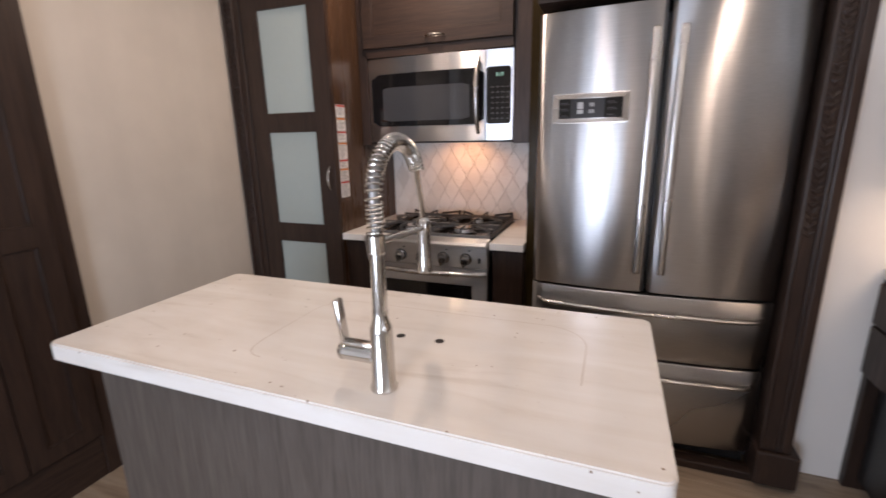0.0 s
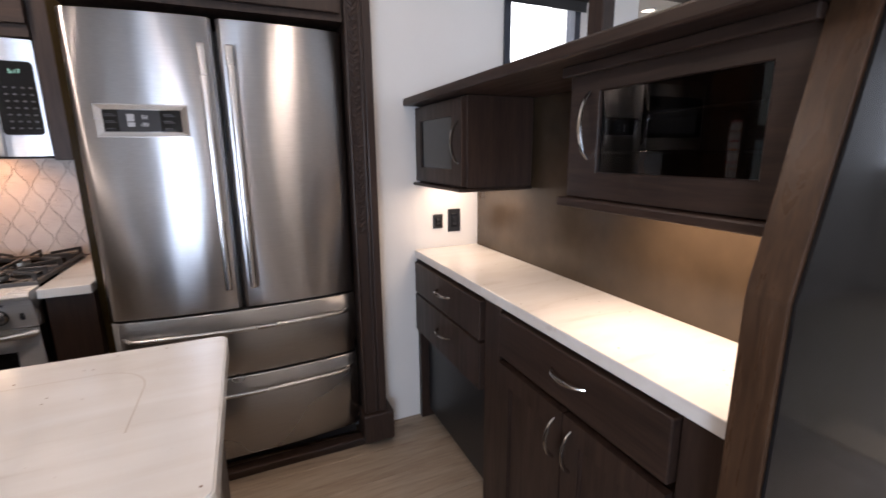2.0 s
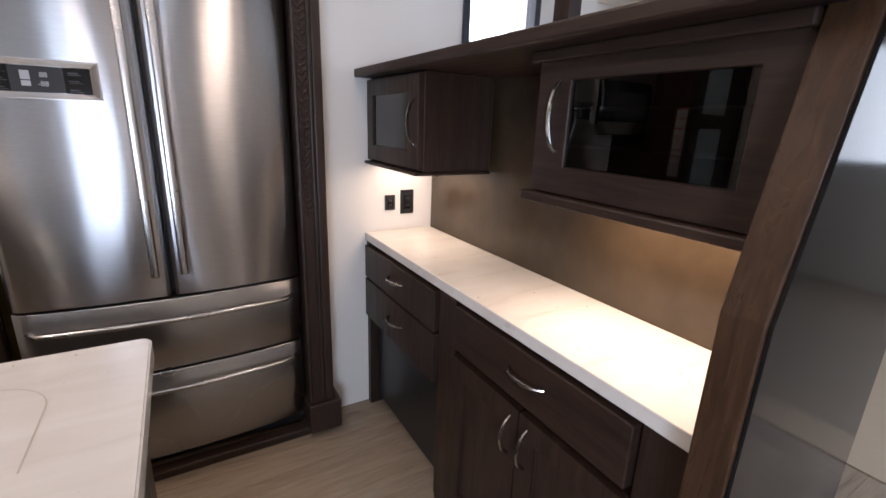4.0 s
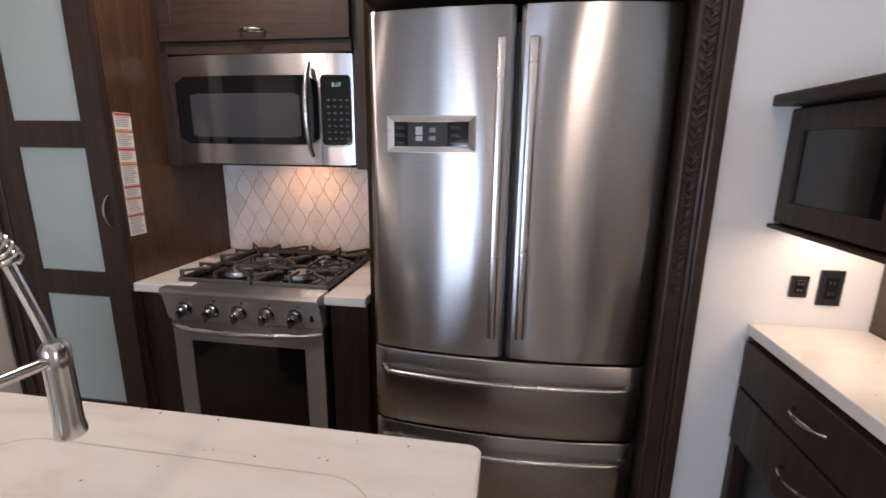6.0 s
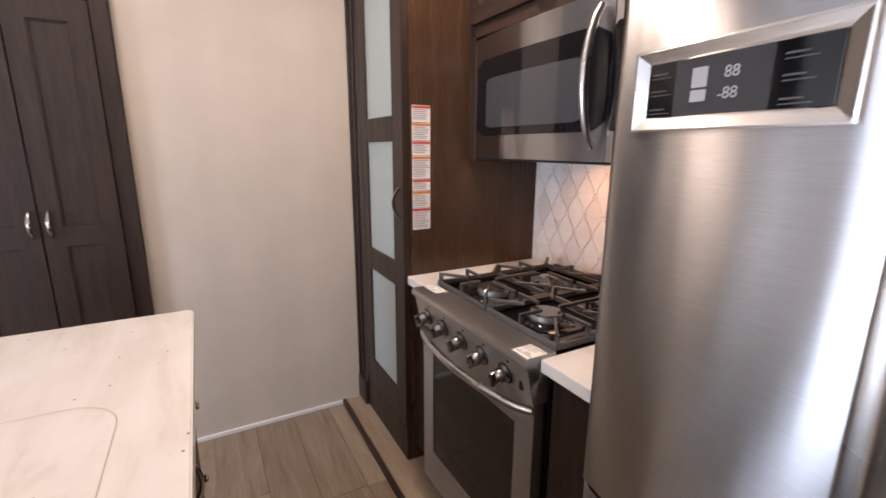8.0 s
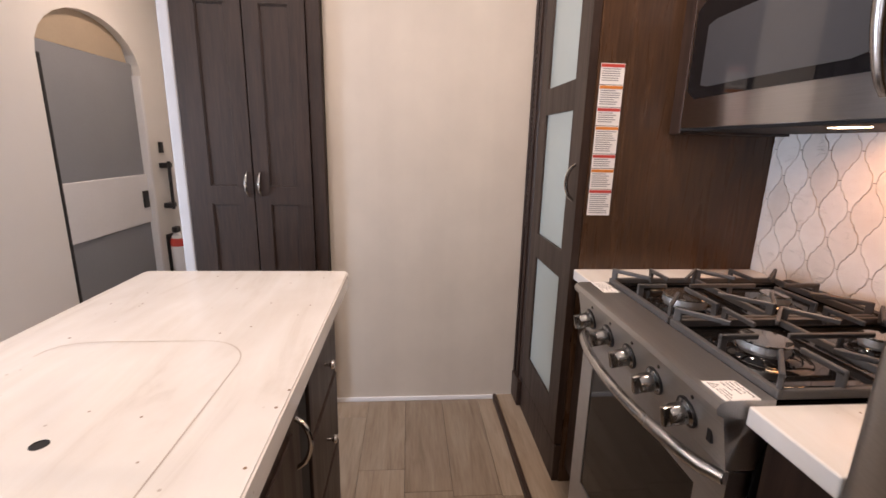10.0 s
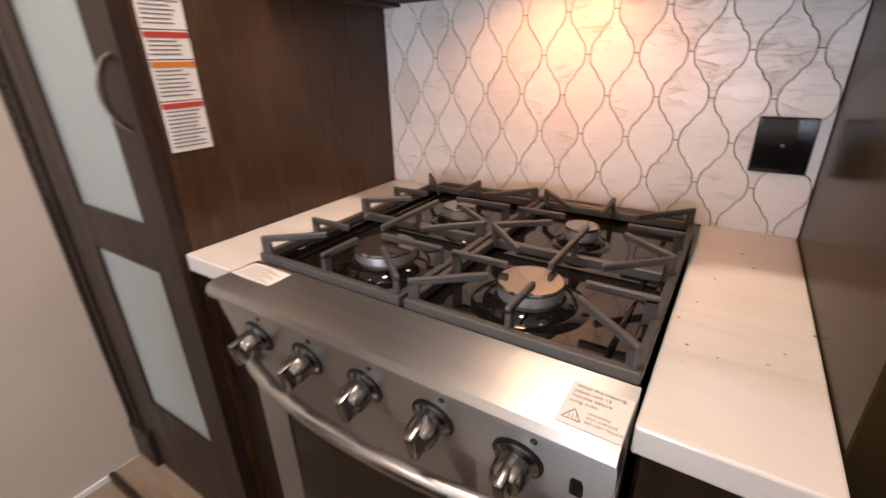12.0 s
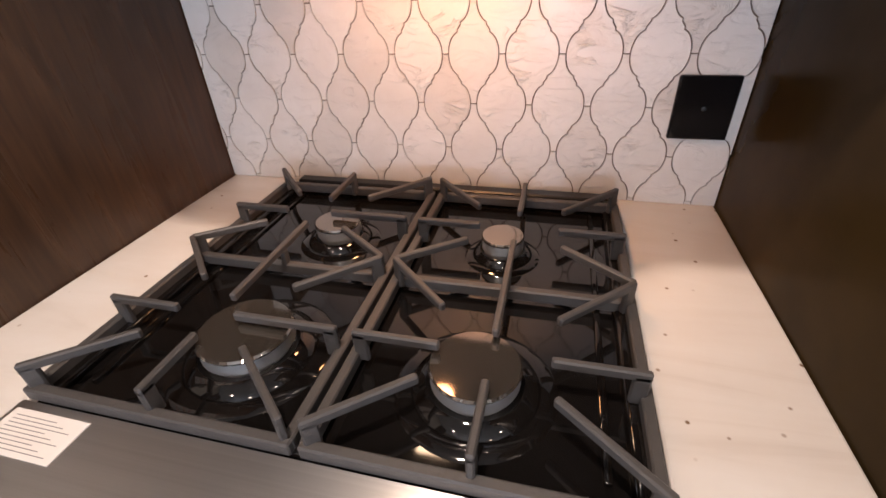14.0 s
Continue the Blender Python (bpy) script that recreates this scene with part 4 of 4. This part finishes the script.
bmesh.ops.bevel(own, geom=[e for e in own.edges if abs(e.verts[0].co.z - e.verts[1].co.z) < 1e-6], offset=0.0035, segments=2, affect="EDGES")
it = tagged(link_mesh("island_countertop", own, STONE), "white veined quartz countertop on the island", "countertop")
# seam of the sink cover, two finger holes
seam = [(-0.855, 0.772), (-0.878, 0.775), (-0.898, 0.788), (-0.909, 0.808)] + [(-0.915 + 0.0 * i, 0.82 + 0.03 * i) for i in range(1, 7)]
arc = [(-0.815 + 0.10 * math.cos(radians(180 - 9 * i)), 1.045 + 0.10 * math.sin(radians(180 - 9 * i))) for i in range(11)]
arc += [(-0.72 + 0.05 * i, 1.145) for i in range(9)]
arc += [(-0.275 + 0.10 * math.cos(radians(90 - 9 * i)), 1.045 + 0.10 * math.sin(radians(90 - 9 * i))) for i in range(11)] + [(-0.175, 0.97), (-0.175, 0.88)]
bm = bmesh.new()
line = seam + arc
for (ax, ay), (bx, by) in zip(line, line[1:]):
    d = Vector((bx - ax, by - ay, 0))
    n = Vector((-d.y, d.x, 0)).normalized() * 0.0013
    q = [(ax + n.x, ay + n.y), (ax - n.x, ay - n.y), (bx - n.x, by - n.y), (bx + n.x, by + n.y)]
    vs = [bm.verts.new((x, y, 0.8624)) for x, y in q]
    bm.faces.new(vs)
part("seam", bm, plain("pale_seam", (0.45, 0.40, 0.35), 0.5), it, "fine seam of the flush sink cover")
# no holes are cut: near-black discs paint the shade inside them
for hx, hy in ((-0.604, 0.972), (-0.503, 0.974)):
    part("finger_hole", lathe([(0.0112, 0.8605), (0.0112, 0.8626), (0.0090, 0.8632), (0.0085, 0.8622), (0.0, 0.8622)], hx, hy, 20), [SHADOW], it, "round dark finger hole", True)


def faucet():
    f = thing("faucet", pose(-0.532, 0.752, 0.862), "brushed nickel spring faucet with pull-down spray head", "faucet")
    part("body", lathe([(0.0265, 0.0), (0.0265, 0.005), (0.023, 0.011), (0.0215, 0.122), (0.0205, 0.128), (0.0155, 0.142), (0.015, 0.16)], 0, 0, 28), CHROME, f, "", True)
    part("column", lathe([(0.0140, 0.155), (0.0140, 0.268), (0.0172, 0.271), (0.0172, 0.302), (0.012, 0.304), (0.010, 0.306)], 0, 0, 24), CHROME, f, "", True)
    part("valve", tube([(-0.018, 0, 0.065), (-0.085, 0, 0.065)], [0.0165, 0.0165], 20), CHROME, f, "", True)
    part("valve", tube([(-0.085, 0, 0.065), (-0.092, 0, 0.065)], [0.018, 0.016], 20), CHROME, f, "", True)
    lev = bmesh.new()
    box(-0.084, -0.014, -0.011, 0.011, 0.082, 0.090, 0.003, 2, lev)
    own = box(-0.0045, 0.0045, -0.011, 0.011, 0.0, 0.088, 0.003, 2)
    bmesh.ops.transform(own, matrix=Matrix.Translation((-0.0805, 0, 0.084)) @ Matrix.Rotation(radians(-8), 4, "Y"), verts=own.verts)
    join(lev, own)
    part("lever", lev, CHROME, f, "flat upright lever handle", True)
    R = 0.096
    path = [Vector((0, 0, 0.297 + 0.005 * i)) for i in range(14)]
    path += [Vector((0, R - R * math.cos(math.pi * i / 40), 0.367 + R * math.sin(math.pi * i / 40))) for i in range(1, 36)]
    part("hose", tube(path, 0.0095, 10), plain("grey_hose", (0.30, 0.29, 0.28), 0.35, 0.6), f, "grey hose inside the spring", True)
    # spring: a coil round the hose
    coil = []
    turns, n = 38, 38 * 12
    for i in range(n + 1):
        s = i / n
        u = s ** 0.80 * (len(path) - 1)
        k = min(int(u), len(path) - 2)
        p = path[k].lerp(path[k + 1], u - k)
        t = (path[k + 1] - path[k]).normalized()
        side = Vector((1, 0, 0))
        nrm = t.cross(side)
        a = 2 * math.pi * turns * s
        coil.append(p + 0.0145 * (math.cos(a) * side + math.sin(a) * nrm))
    part("spring", tube(coil, 0.0025, 6), CHROME, f, "open coil spring", True)
    end = path[-1]
    part("hose_end", tube([end, (0, 0.204, 0.33), (0, 0.214, 0.285)], 0.006, 8), CHROME, f, "", True)
    part("spray_head", lathe([(0.010, 0.298), (0.0155, 0.290), (0.0155, 0.266), (0.0150, 0.262), (0.0155, 0.19), (0.0175, 0.176), (0.0170, 0.172), (0.0, 0.172)], 0, 0.215, 20), CHROME, f, "", True)
    part("arm", tube([(0, 0.014, 0.288), (0, 0.20, 0.276)], 0.0070, 10), CHROME, f, "straight docking arm", True)
    return f


faucet()


# ---- hutch and counter along the half wall ----
def east(x, y, z=0.0):
    """A pose whose front faces -x: local x runs towards -y, local y into the cabinet."""
    return pose(x, y, z, 0, 0, -90)


tagged(link_mesh("hutch_countertop", box(0.752, 1.082, 0.456, 1.988, 0.830, 0.866, 0.003), STONE), "long white quartz countertop under the hutch", "countertop")
# drawer unit over a black knee opening
du = thing("drawer_unit", east(0.760, 1.985), "dark wooden drawer unit above a black appliance bay", "cabinet")
part("side", box(0.0, 0.03, 0.0, 0.318, 0.0, 0.826), DARK, du)
part("side", box(0.655, 0.675, 0.004, 0.318, 0.0, 0.826), DARK, du)
# back of the opening carries its shade as near-black colour
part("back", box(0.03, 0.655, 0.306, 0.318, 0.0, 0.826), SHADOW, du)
for z0, z1 in ((0.670, 0.815), (0.480, 0.660)):
    d = part("drawer", box(0.02, 0.655, -0.018, 0.30, z0, z1, 0.003, 2), DARK, du)
    bow_handle(d, 0.350, -0.018, (z0 + z1) / 2 + 0.01, 0.12, False)
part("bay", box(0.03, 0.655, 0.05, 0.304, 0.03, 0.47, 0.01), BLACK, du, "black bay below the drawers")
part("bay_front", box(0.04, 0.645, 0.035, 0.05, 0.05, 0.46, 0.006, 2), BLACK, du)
pil = thing("pilaster_panel", east(0.757, 1.308), "plain dark wooden upright between two cabinets", "panel")
part("upright", box(0.0, 0.095, -0.004, 0.318, 0.0, 0.826, 0.003, 1), DARK, pil)
bc = thing("base_cabinet", east(0.760, 1.21), "dark wooden base cabinet with one drawer and two doors", "cabinet")
part("body", box(0.0, 0.745, 0.02, 0.318, 0.08, 0.826), DARK, bc)
# set-back plate coloured as the shade of the toe space
part("kick_plate", box(0.0, 0.745, 0.06, 0.09, 0.0, 0.08), SHADOW, bc)
part("face_frame", box(0.645, 0.745, 0.0, 0.02, 0.08, 0.826, 0.002, 1), DARK, bc)
d = part("drawer", box(0.010, 0.640, -0.018, 0.02, 0.674, 0.818, 0.004, 2), DARK_H, bc)
bow_handle(d, 0.342, -0.018, 0.755, 0.125, False)
for x0, x1, hx in ((0.010, 0.327, 0.298), (0.333, 0.640, 0.365)):
    d = panel_door(bc, "door", x0, x1, 0.10, 0.652, -0.018, 0.062, 0.022)
    bow_handle(d, hx, -0.018, 0.562, 0.115)
# back board of the half wall, ledge
hw = thing("half_wall", pose(0, 0, 0), "dark wooden half wall with brown back board", "wall", "", "structure")
part("wall_core", box(1.105, 1.19, 0.40, 1.988, 0.0, 1.512), DARK_Y, hw)
part("back_board", box(1.086, 1.104, 1.542, 1.988, 0.80, 1.512), BACKWOOD, hw)
part("back_board", box(1.083, 1.104, 0.458, 1.538, 0.80, 1.512), BACKWOOD, hw)
tagged(link_mesh("ledge", box(0.712, 1.24, 0.40, 1.988, 1.513, 1.545, 0.006, 2), DARK_Y), "dark wooden ledge on top of the hutch", "ledge")
part("apron", box(0.785, 0.804, 0.455, 0.998, 1.488, 1.5125, 0.004, 2), DARK_Y, bpy.data.objects["ledge"], "narrow moulding under the ledge")
# wall cabinet beside the window wall
wc = thing("hutch_cabinet", east(0.765, 1.985, 1.183), "dark wooden hutch cabinet with a black glass door", "cabinet")
part("body", box(0.0, 0.475, 0.020, 0.300, 0.0, 0.329, 0.003, 1), DARK, wc)
d = panel_door(wc, "door", 0.005, 0.470, 0.008, 0.322, 0.0, 0.06, 0.02, DARK, None, BLACKGLASS, "", 0.085)
bow_handle(d, 0.440, 0.0, 0.165, 0.15)
part("lip", box(0.0, 0.482, -0.014, 0.30, -0.012, 0.0, 0.004, 2), DARK, wc)
# glass-door hutch
gc = thing("glass_hutch", east(0.805, 0.985, 1.19), "dark wooden hutch with a smoked glass door and wire shelves", "cabinet")
# carcass coloured near-black: the shade behind the smoked glass is painted in
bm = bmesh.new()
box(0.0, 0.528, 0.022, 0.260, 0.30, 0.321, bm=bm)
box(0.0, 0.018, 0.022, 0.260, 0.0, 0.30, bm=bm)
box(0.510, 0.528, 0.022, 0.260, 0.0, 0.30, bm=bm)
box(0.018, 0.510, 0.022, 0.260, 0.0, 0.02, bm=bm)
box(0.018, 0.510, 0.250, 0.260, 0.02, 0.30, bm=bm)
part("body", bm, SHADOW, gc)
part("side", box(-0.004, 0.0, 0.018, 0.260, 0.0, 0.321), DARK, gc)
d = panel_door(gc, "door", 0.0, 0.528, 0.012, 0.318, 0.0, 0.10, 0.02, DARK_H, [(0.075, 0.258)], TINT, "", 0.06)
bow_handle(d, 0.068, 0.0, 0.182, 0.15)
part("lip", box(-0.015, 0.528, -0.020, 0.05, -0.012, 0.010, 0.005, 2), DARK_H, gc)
for z in (0.120, 0.203):
    bm = tube([(0.02, 0.05, z), (0.508, 0.05, z)], 0.0032, 6)
    for i in range(12):
        tube([(0.03 + i * 0.042, 0.05, z), (0.03 + i * 0.042, 0.245, z)], 0.0015, 5, bm)
    part("wire_shelf", bm, CHROME, gc, "thin wire shelf", True)
# sloped end gable of the hutch
gb = thing("end_gable", pose(0, 0, 0), "thick dark wooden end gable with a sloping front edge", "panel")
prof = [(0.702, 0.0), (0.702, 1.11), (0.835, 1.66), (0.862, 1.78), (1.24, 1.78), (1.24, 0.0)]
part("gable", prism(prof, 0.392, 0.452, None, 0.003), SIDEWOOD, gb)
part("outer_face", prism([(0.708, 0.02), (0.708, 1.108), (0.841, 1.658), (0.868, 1.775), (1.235, 1.775), (1.235, 0.02)], 0.386, 0.391), GABLE, gb, "glossy dark outer face")
post = tagged(link_mesh("wooden_post", box(1.10, 1.15, 1.215, 1.285, 1.546, 2.398, 0.004, 1), DARK), "square dark wooden post standing on the ledge", "post")
for z, y0, y1 in ((1.176, 1.52, 1.95),):
    st = thing("light_strip", pose(0.92, 1.76, 1.171), "thin light strip under the hutch cabinet", "light", "light strips")
    part("lens", box(-0.012, 0.012, -0.2, 0.2, 0.008, 0.0125), LAMPGLOW, st, "glowing lens")

# ---- closet and entry ----
cl = thing("closet", pose(-2.02, 0.478, 0, 0, 0, 90), "tall dark wooden closet with paired panelled doors", "closet")
part("body", box(0.045, 0.615, 0.022, 0.42, 0.0, 2.39), DARK, cl)
part("face_frame", box(0.562, 0.617, 0.0, 0.024, 0.0, 2.39, 0.002, 1), DARK, cl)
part("face_frame", box(0.044, 0.078, 0.0, 0.024, 0.0, 2.39, 0.002, 1), DARK, cl)
part("rail", box(0.078, 0.562, 0.006, 0.024, 1.85, 1.90, 0.002, 1), DARK_H, cl)
part("kick_rail", box(0.078, 0.562, 0.004, 0.024, 0.0, 0.18, 0.002, 1), DARK_H, cl)
for x0, x1, hx in ((0.080, 0.316, 0.293), (0.322, 0.560, 0.347)):
    d = panel_door(cl, "door", x0, x1, 0.19, 1.843, -0.012, 0.062, 0.022, DARK, [(0.25, 0.985), (1.06, 1.77)])
    bow_handle(d, hx, -0.012, 1.07, 0.10)
    panel_door(cl, "upper_door", x0, x1, 1.905, 2.36, -0.012, 0.062, 0.022, DARK)

dr = thing("door_1", pose(0, EY, 0), "grey entry door with a white panel band under a tan arch", "door", "", "structure")
part("leaf", box(DX0 + 0.01, DX1 - 0.01, -0.075, -0.045, 0.0, 1.735, 0.008, 2), GREYDOOR, dr)
part("band", box(DX0 + 0.02, DX1 - 0.03, -0.045, -0.030, 0.65, 0.995, 0.006, 2), WHITEPLASTIC, dr, "white plastic panel band")
part("arch_panel", prism([(x, max(z, 1.735)) for x, z in [(DX0 + 0.06, 1.735)] + arch[4:-4] + [(DX1 - 0.06, 1.735)]], -0.07, -0.05), TAN, dr, "tan arched panel above the door")
part("door_frame", box(DX1 - 0.035, DX1 - 0.005, -0.05, -0.004, 0.0, 1.66, 0.004, 1), BLACK, dr)
part("door_frame", box(DX0 + 0.002, DX0 + 0.03, -0.05, 0.004, 0.0, 1.66, 0.004, 1), WHITEPLASTIC, dr, "white door jamb")
part("latch", box(DX0 + 0.05, DX0 + 0.11, -0.046, -0.018, 0.76, 0.88, 0.006, 2), BLACK, dr, "black door latch")
gh = thing("grab_handle", pose(-3.60, EY, 0.90), "black wall-mounted grab handle beside the entry door", "handle")
part("bar", tube([(0, 0.05, -0.18), (0, 0.05, 0.18)], 0.012, 10), BLACK, gh, "", True)
for z in (-0.15, 0.15):
    part("bracket", box(-0.045, 0.045, 0.0, 0.055, z - 0.020, z + 0.020, 0.008, 2), BLACK, gh)
part("switch", box(-0.03, 0.02, 0.0, 0.012, 0.24, 0.32, 0.003, 1), BLACK, gh, "black switch plate")
fe = thing("fire_extinguisher", pose(-3.57, EY + 0.07, 0.19), "small white fire extinguisher with a red label", "fire extinguisher")
part("bottle", lathe([(0.05, 0.0), (0.055, 0.02), (0.055, 0.28), (0.04, 0.33), (0.018, 0.345), (0.018, 0.36)], 0, 0, 20), WHITEPLASTIC, fe, "", True)
part("label_band", lathe([(0.0557, 0.25), (0.0557, 0.285), (0.048, 0.31)], 0, 0, 20), RED, fe, "red band", True)
part("valve", box(-0.022, 0.045, -0.018, 0.018, 0.355, 0.40, 0.006, 2), BLACK, fe)
part("bracket", box(-0.04, 0.04, -0.068, -0.05, 0.02, 0.34, 0.004, 1), BLACK, fe)


# ---- tiles of the backsplash ----
bs = setting("backsplash", box(-1.443, -0.498, 2.622, 2.642, 0.855, 1.33), GROUT, "white lantern-shaped wall tiles in brown grout", "backsplash")
PX, PH, GAP = 0.0935, 0.079, 0.0010


def lantern(n=22):
    """Outline of one lantern tile; its neighbours interlock with it."""
    right = []
    for i in range(-n, n + 1):
        u = abs(i) / n
        w = min(u, 1 - u)
        s = 0.11 + 0.66 * (1 - (w / 0.40) ** 2) ** 0.60 if w < 0.40 else 0.11 - 0.22 * max(0.0, w - 0.46) / 0.08
        right.append((PX / 4 * (1 + (s if u < 0.5 else -s)) - GAP, (PH - 0.001) * i / n))
    return right + [(-x, z) for x, z in right[::-1]]


def clipped(outline, x0, x1, z0, z1):
    def cut(pts, inside, cross):
        out = []
        for a, b in zip(pts, pts[1:] + pts[:1]):
            if inside(a):
                out.append(a)
            if inside(a) != inside(b):
                out.append(cross(a, b))
        return out

    def at_x(v):
        return lambda a, b: (v, a[1] + (b[1] - a[1]) * (v - a[0]) / (b[0] - a[0]))

    def at_z(v):
        return lambda a, b: (a[0] + (b[0] - a[0]) * (v - a[1]) / (b[1] - a[1]), v)

    for inside, cross in ((lambda p: p[0] >= x0, at_x(x0)), (lambda p: p[0] <= x1, at_x(x1)), (lambda p: p[1] >= z0, at_z(z0)), (lambda p: p[1] <= z1, at_z(z1))):
        outline = cut(outline, inside, cross) if outline else outline
    return outline


shared = None
rt = random.Random(11)
for r_ in range(-4, 5):
    cz = 1.103 + r_ * PH
    for c_ in range(-8, 9):
        cx = -0.915 + c_ * PX + (PX / 2 if r_ % 2 else 0)
        shape = [(cx + x, cz + z) for x, z in lantern()]
        cutted = clipped(shape, -1.442, -0.499, 0.861, 1.329)
        if len(cutted) < 3:
            continue
        whole = all(-1.442 < x < -0.499 and 0.861 < z < 1.329 for x, z in shape)
        if whole and shared:
            ob = new("tile", shared)
        else:
            bm = prism([(x - cx, z - cz) for x, z in cutted], -0.0035, 0.0)
            ob = link_mesh("tile", bm, TILE)
            if whole:
                shared = ob.data
        ob.parent, ob.matrix_basis = bs, pose(cx, 2.6215 - 0.0008 * rt.random(), cz, 0.5 * (rt.random() - 0.5), 0, 0.5 * (rt.random() - 0.5))

# ---- floor planks ----
plank_mesh = {}
rp = random.Random(4)
PW, PL = 0.18, 1.22
for i in range(-8, 15):
    y0 = i * PW
    x = -4.1 - PL * rp.random()
    while x < 2.4:
        x0, x1 = max(x, -4.15), min(x + PL, 2.4)
        if x1 - x0 > 0.03:
            key = round(x1 - x0, 4)
            if key not in plank_mesh:
                ob = link_mesh("plank", box(0, x1 - x0 - 0.0009, 0, PW - 0.0009, -0.0055, 0.0, 0.0012, 1), PLANK)
                plank_mesh[key] = ob.data
            else:
                ob = new("plank", plank_mesh[key])
            ob.parent, ob.matrix_basis = floor, pose(x0, y0, 0)
        x += PL
tagged(link_mesh("rug_floor", box(2.41, XR, -1.38, 3.2, -0.006, 0.002), TAN), "tan floor covering of the living room", "floor", "", "structure")
